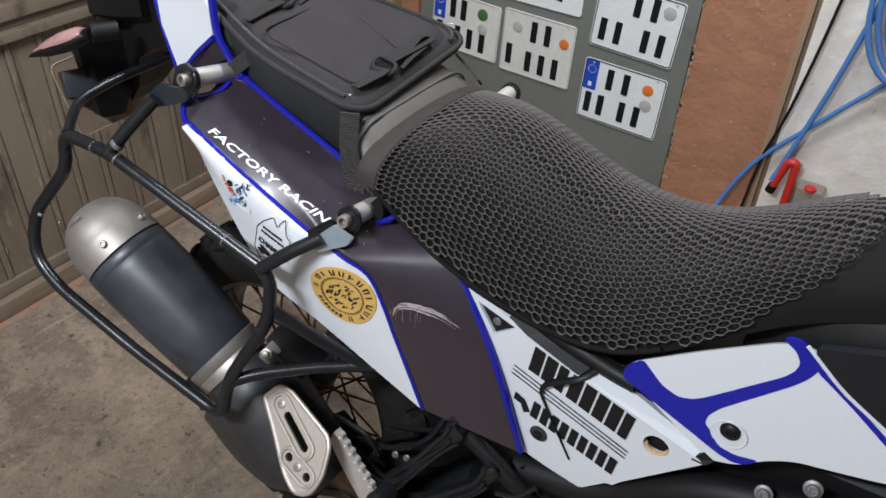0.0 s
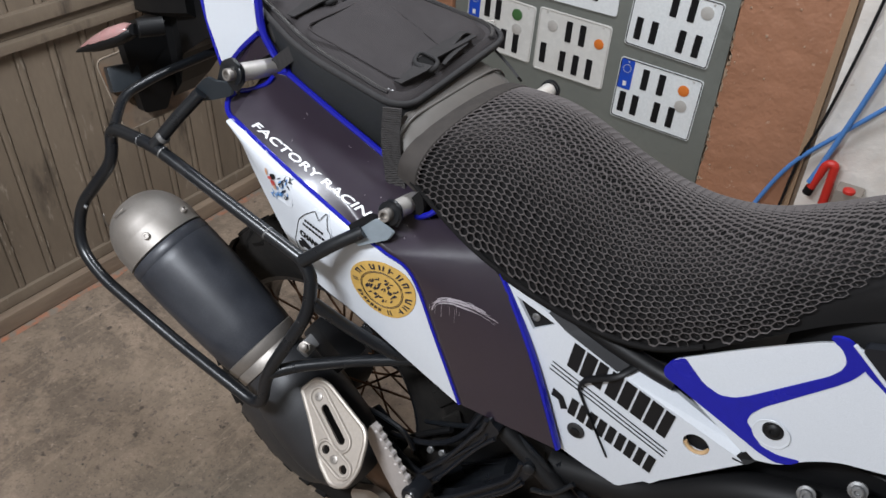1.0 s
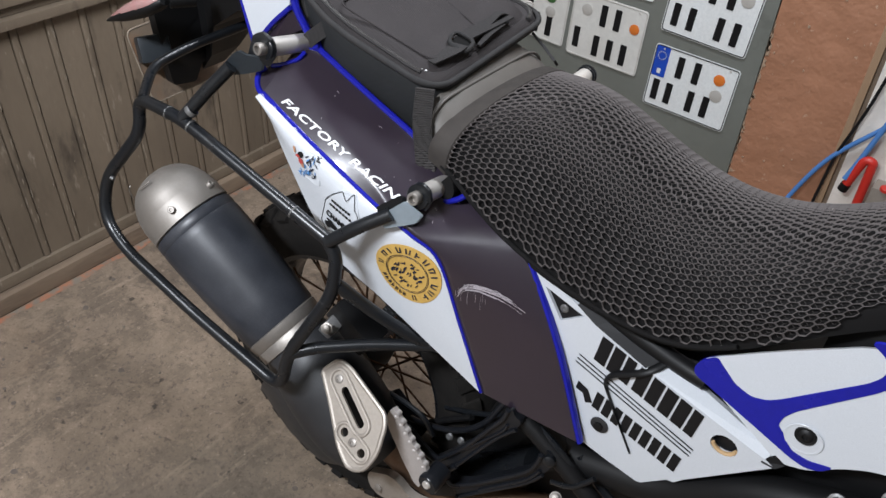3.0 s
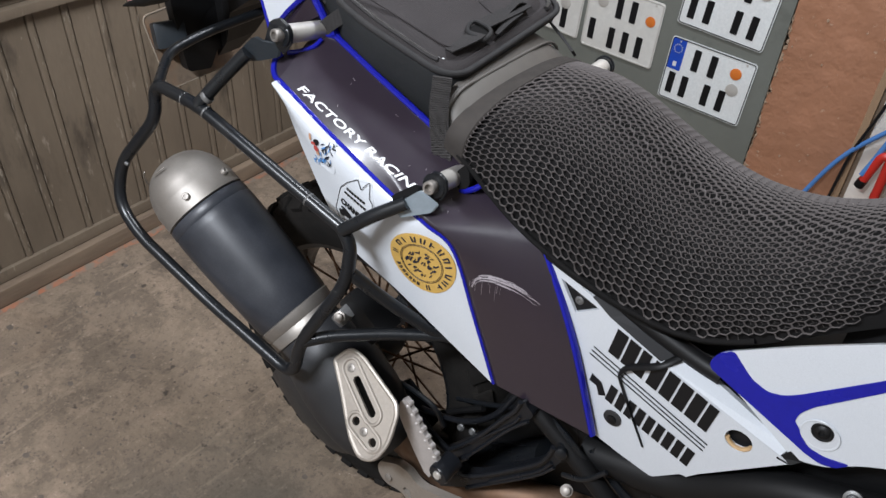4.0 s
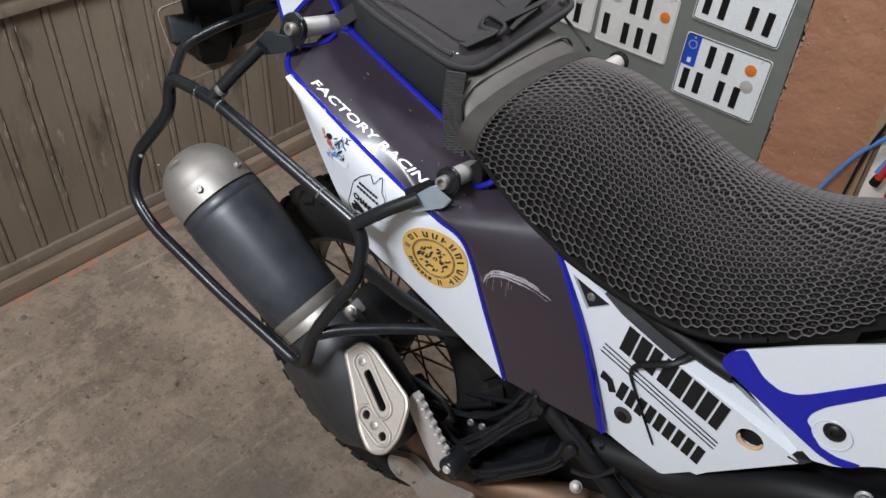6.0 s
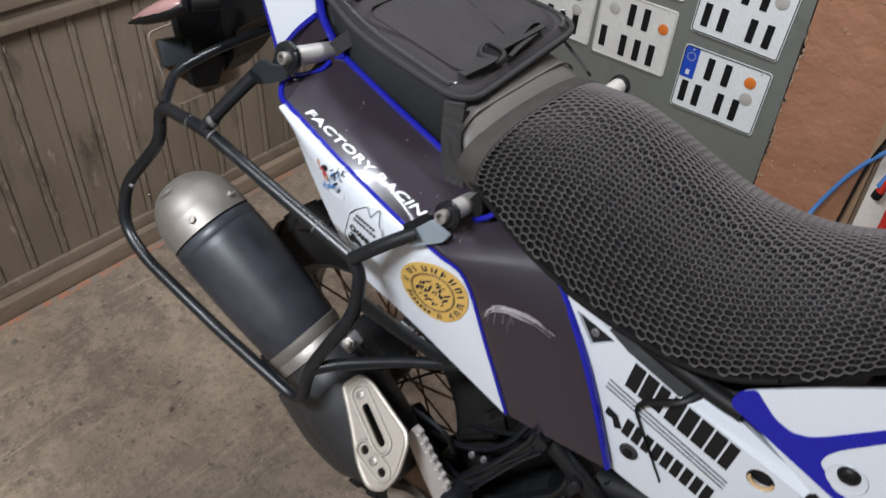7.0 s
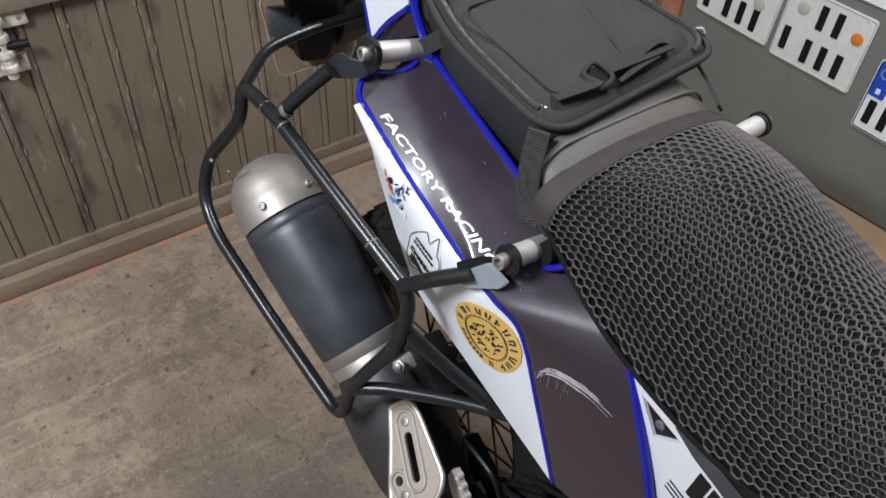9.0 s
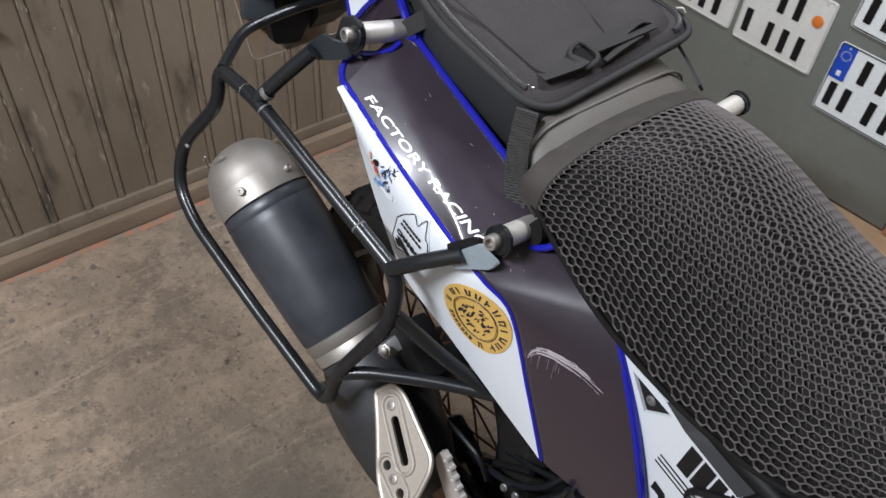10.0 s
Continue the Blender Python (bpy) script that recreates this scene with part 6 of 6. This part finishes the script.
part("brake_hose", tube([(-0.10, -0.125, 0.30), (-0.04, -0.14, 0.33), (0.02, -0.145, 0.40), (0.08, -0.14, 0.45)], 0.006, 0.04, 8), BLACK_PLASTIC, bike)

# tail lamp side, number plate carrier
carrier = part("plate_carrier", skin(bmesh.new(), [[(x, MID + s * h, z) for s, z in ((-1, z0), (-1, z1), (1, z1), (1, z0))] for x, h, z0, z1 in ((-0.40, 0.07, 0.975, 1.05), (-0.50, 0.07, 0.955, 1.06), (-0.585, 0.06, 0.90, 1.03), (-0.64, 0.034, 0.82, 0.97), (-0.685, 0.026, 0.775, 0.90))]), BLACK_PLASTIC, bike, "black plastic plate carrier under the tail", smooth=False)
sheet = part("rear_plate", slab(bmesh.new(), corner_round([(-0.70, -0.122, 0.738), (-0.70, 0.06, 0.745), (-0.735, 0.06, 0.882), (-0.735, -0.130, 0.872)], 0.014), (-0.003, 0, 0.001)), PLATE_BACK, carrier, "dirty rust-brown back of a number plate", smooth=False)
part("plate_edge", tube([(-0.735, -0.08, 0.8745), (-0.735, -0.1315, 0.8725), (-0.70, -0.1235, 0.7375), (-0.697, 0.06, 0.744)], 0.0012, 0.016, 6), OLD_PAINT, carrier, "bright plate edge")
part("side_block", blockm(pose(-0.715, -0.098, 0.836, 0, -22, -24), (0.106, 0.055, 0.047), 0.006), GUSSET_DARK, carrier)
part("bracket", slab(bmesh.new(), corner_round([(-0.69, -0.095, 0.775), (-0.69, -0.045, 0.765), (-0.685, -0.03, 0.80), (-0.68, 0.05, 0.81), (-0.69, 0.06, 0.95), (-0.69, -0.11, 0.94), (-0.685, -0.105, 0.835)], 0.008, 3), (0.02, 0, 0)), BLACK_PLASTIC, carrier, smooth=False)
lamp = part("tail_lamp", skin(bmesh.new(), [[(x, MID + sy * h, z) for sy, z in ((-0.8, z0), (-1, z0 + 0.012), (-1, z1 - 0.015), (-0.75, z1), (0.75, z1), (1, z1 - 0.015), (1, z0 + 0.012), (0.8, z0))] for x, h, z0, z1 in ((-0.52, 0.085, 0.985, 1.07), (-0.60, 0.088, 0.968, 1.06), (-0.67, 0.08, 0.955, 1.04), (-0.70, 0.06, 0.965, 1.02))]), BLACK_PLASTIC, bike, "black tail lamp housing")
part("lens", skin(bmesh.new(), [[(x, MID + sy * h, z) for sy, z in ((-1, 0.972), (-1, 1.012), (1, 1.012), (1, 0.972))] for x, h in ((-0.672, 0.078), (-0.697, 0.06), (-0.706, 0.05))]), RED_PAINT, lamp, "red tail lamp lens")
signal = part("turn_signal", sweep(bmesh.new(), [Vector((-0.548, -0.105, 0.978)).lerp(Vector((-0.566, -0.142, 0.98)), k / 12) for k in range(13)], [0.015 + 0.0007 * (k % 2) for k in range(13)], 14), BLACK_PLASTIC, bike, "turn signal with a pale red lens")
ax = Vector((-0.19, -0.06, -0.09)).normalized()
part("housing", sweep(bmesh.new(), [Vector((-0.566, -0.147, 0.98)) + ax * s * 0.140 for s in (0, 0.12, 0.35, 0.65, 0.88, 1)], [0.014, 0.023, 0.026, 0.020, 0.009, 0.003], 16, 0.6, (0, 0, 1)), BLACK_PLASTIC, signal)
part("lens", sweep(bmesh.new(), [Vector((-0.568, -0.151, 0.984)) + ax * s * 0.122 for s in (0.02, 0.13, 0.37, 0.67, 0.9, 1)], [0.011, 0.0195, 0.022, 0.0165, 0.007, 0.002], 16, 0.6, (0, 0, 1)), LENS_RED, signal, "pale red lens")

# ---- tail bag on the passenger seat ----
bag = thing("tail_bag", (-0.2, 0.035, 0.94), "black cordura tail bag strapped on the passenger seat", "bag")
RISE = -0.32


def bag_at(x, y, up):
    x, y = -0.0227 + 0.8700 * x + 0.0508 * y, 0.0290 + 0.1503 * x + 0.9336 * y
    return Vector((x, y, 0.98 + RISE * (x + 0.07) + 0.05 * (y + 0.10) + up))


RIM = [(-0.030, -0.128), (-0.060, 0.193), (-0.41, 0.118), (-0.41, -0.05), (-0.22, -0.122)]


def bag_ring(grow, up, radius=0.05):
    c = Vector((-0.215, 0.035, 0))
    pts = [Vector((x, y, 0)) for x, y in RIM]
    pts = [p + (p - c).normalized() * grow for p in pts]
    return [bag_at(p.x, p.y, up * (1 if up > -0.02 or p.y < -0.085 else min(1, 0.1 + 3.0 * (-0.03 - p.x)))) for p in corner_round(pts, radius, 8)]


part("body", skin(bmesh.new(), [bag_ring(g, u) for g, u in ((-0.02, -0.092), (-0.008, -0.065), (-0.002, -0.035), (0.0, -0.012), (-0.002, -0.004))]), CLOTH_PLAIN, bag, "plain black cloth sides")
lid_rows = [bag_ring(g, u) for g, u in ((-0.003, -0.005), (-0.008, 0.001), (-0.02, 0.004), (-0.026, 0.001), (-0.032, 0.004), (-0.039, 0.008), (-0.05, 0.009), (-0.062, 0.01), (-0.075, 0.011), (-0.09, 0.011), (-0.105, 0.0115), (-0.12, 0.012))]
for r_, row_ in enumerate(lid_rows):
    for p in row_:
        p.z += (0.0035 if r_ > 4 else 0.0015) * noise.noise((p.x * 16, p.y * 16, 2)) + (0.0012 * noise.noise((p.x * 55, p.y * 55, 5)) if r_ > 4 else 0)
part("lid", skin(bmesh.new(), lid_rows), CLOTH, bag, "ribbed black lid")
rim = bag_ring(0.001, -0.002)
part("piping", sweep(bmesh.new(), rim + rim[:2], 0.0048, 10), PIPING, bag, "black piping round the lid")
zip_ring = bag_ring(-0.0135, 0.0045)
on_front = [p.x > -0.088 and -0.092 < p.y < 0.15 for p in zip_ring]
first = next(k for k in range(len(zip_ring)) if on_front[k - 1] and not on_front[k])
zip_line = [zip_ring[(first + k) % len(zip_ring)] for k in range(len(zip_ring)) if not on_front[(first + k) % len(zip_ring)]]
part("zipper", sweep(bmesh.new(), zip_line, 0.0045, 8, 0.6), WEBBING, bag, "black zipper")
bm = bmesh.new()
total, at = 0.0, 0.0
for p, q in zip(zip_line, zip_line[1:]):
    d = q - p
    while at < total + d.length:
        c = p + d * ((at - total) / d.length) + Vector((0, 0, 0.0026))
        side_ = d.normalized().cross(Vector((0, 0, 1)))
        bmesh.ops.create_cube(bm, size=1, matrix=frame_of(c, d, side_) @ Matrix.Diagonal((0.0013, 0.0042, 0.0016, 1)))
        at += 0.0028
    total += d.length
part("zip_teeth", bm, ZIP, bag, "fine row of zip teeth", kind="stuff", smooth=False)
for k, (x, y) in enumerate(((-0.098, 0.182),)):
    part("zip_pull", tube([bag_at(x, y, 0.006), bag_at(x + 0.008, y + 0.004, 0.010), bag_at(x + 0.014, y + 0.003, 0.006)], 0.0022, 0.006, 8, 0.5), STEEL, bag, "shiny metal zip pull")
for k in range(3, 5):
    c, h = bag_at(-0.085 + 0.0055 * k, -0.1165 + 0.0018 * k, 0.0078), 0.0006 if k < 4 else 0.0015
    part("tag", slab(bmesh.new(), [c + Vector((-h, -h, 0)), c + Vector((h, -h * 0.7, 0)), c + Vector((h * 0.8, h, 0)), c + Vector((-h, h * 0.8, 0))], (0, 0, 0.0004)), WHITE_PRINT, bag, smooth=False)


part("strap_end", slab(bmesh.new(), corner_round([(0.001, -0.149, 0.854), (-0.001, -0.147, 0.880), (0.010, -0.144, 0.893), (0.017, -0.144, 0.884), (0.021, -0.146, 0.868), (0.015, -0.149, 0.857)], 0.004, 3), (0.0, 0.008, 0.001)), SEAT_FOAM, bag, "loose black strap end", smooth=False)


def strap(points, wide, thick, name="strap", parent=bag, up=None, material=None, ribs=0):
    """A flat webbing band along the points, with cross ribs if it has any."""
    line = spline(points, ribs or 6)
    rows = []
    for i, p in enumerate(line):
        t = (line[min(i + 1, len(line) - 1)] - line[max(i - 1, 0)]).normalized()
        f = i / (len(line) - 1)
        s = t.cross(Vector(up or (0, 0, 1))).normalized() * ((wide[0] + (wide[1] - wide[0]) * f) if type(wide) is tuple else wide) / 2
        u = s.cross(t).normalized() * (thick * (0.55 if ribs and i % 4 < 2 else 1.0))
        rows.append([p - s, p + s, p + s + u, p - s + u])
    return part(name, skin(bmesh.new(), rows), material or WEBBING, parent, angle=30)


def lid_at(p, up):
    """A spot over the lid, p in metres along and across the bike."""
    return Vector((p[0], p[1], 0.98 + RISE * (p[0] + 0.07) + 0.05 * (p[1] + 0.10) + up))


seam_ring = corner_round([lid_at(p, 0.0115) for p in [(-0.241, -0.088), (-0.086, -0.063), (-0.084, 0.053), (-0.236, 0.071)]], 0.02, 5)
part("seam", sweep(bmesh.new(), seam_ring + seam_ring[:2], 0.0016, 6), CLOTH, bag, "stitched seam round the lid panel")
for sewn, low, mid, high, end in ([(-0.086, -0.067), (-0.082, -0.022), (-0.084, -0.009), (-0.09, 0.013), (-0.093, 0.119)], [(-0.268, -0.085), (-0.269, -0.033), (-0.269, -0.016), (-0.272, 0.002), (-0.267, 0.078)]):
    strap([lid_at(sewn, 0.0105), lid_at(Vector(sewn).lerp(Vector(low), 0.5), 0.0125), lid_at(low, 0.0150), lid_at(mid, 0.0165)], (0.014, 0.030), 0.002)
    strap([lid_at(high, 0.0165), lid_at(Vector(high).lerp(Vector(end), 0.25), 0.0150), lid_at(Vector(high).lerp(Vector(end), 0.6), 0.0125), lid_at(end, 0.0105)], (0.026, 0.032), 0.002)
    strap([lid_at(Vector(high).lerp(Vector(end), 0.55), 0.0125), lid_at(Vector(high).lerp(Vector(end), 0.8), 0.019), lid_at(Vector(high).lerp(Vector(end), 1.0), 0.012)], 0.012, 0.002, name="loose_end")
    strap([lid_at(Vector(high).lerp(Vector(end), 0.08) + Vector((0.020, 0.0)), 0.012), lid_at(Vector(high).lerp(Vector(end), 0.4) + Vector((0.016, 0.0)), 0.015), lid_at(Vector(high).lerp(Vector(end), 0.75) + Vector((0.010, 0.0)), 0.012)], (0.006, 0.015), 0.002, name="loose_end")
    along = (Vector(high) - Vector(low)).normalized()
    across = Vector((-along.y, along.x))
    c = Vector(mid) + along * 0.006
    loop = corner_round([lid_at(c + along * a + across * b, u) for a, b, u in ((-0.013, -0.016, 0.0155), (-0.013, 0.015, 0.0155), (0.013, 0.014, 0.021), (0.013, -0.018, 0.021))], 0.012, 5)
    buckle = part("buckle", sweep(bmesh.new(), loop + loop[:2], 0.0030, 10, 1.4), PIPING, bag, "black plastic buckle loop")
    # Dark sheet that paints the shade under the strap loop.
    part("opening", slab(bmesh.new(), [p.lerp(lid_at(c, 0.0165), 0.25) - Vector((0, 0, 0.001)) for p in loop], (0, 0, -0.001)), SEAT_FOAM, buckle, "dark sheet with the shade inside the loop in its colour", smooth=False)
strap([(-0.065, -0.105, 0.981), (-0.056, -0.121, 0.939), (-0.043, -0.131, 0.900), (-0.028, -0.136, 0.838)], 0.027, 0.003, up=(0.35, -0.9, 0.2), material=RIBBED, ribs=64)
strap([(-0.245, -0.105, 1.015), (-0.275, -0.116, 0.988), (-0.298, -0.116, 0.955)], 0.021, 0.003, up=(0.5, -0.8, 0.3))
strap([(-0.288, -0.088, 1.040), (-0.300, -0.106, 1.018), (-0.306, -0.114, 0.985)], 0.024, 0.003, up=(0.6, -0.8, 0.2))
strap([(-0.078, 0.182, 0.962), (-0.052, 0.176, 0.950), (-0.020, 0.162, 0.938)], 0.016, 0.004, material=PIPING, up=(0.5, 0.6, 0.6))
# scuffed silver tape where the branch meets the rack
part("tape", ring(bmesh.new(), (-0.362, -0.271, 0.905), (0.04, 0.032, 0.045), 0.0093, 0.0012, 20, 6, 3.5), WELD, rack, "scuffed silver patch")
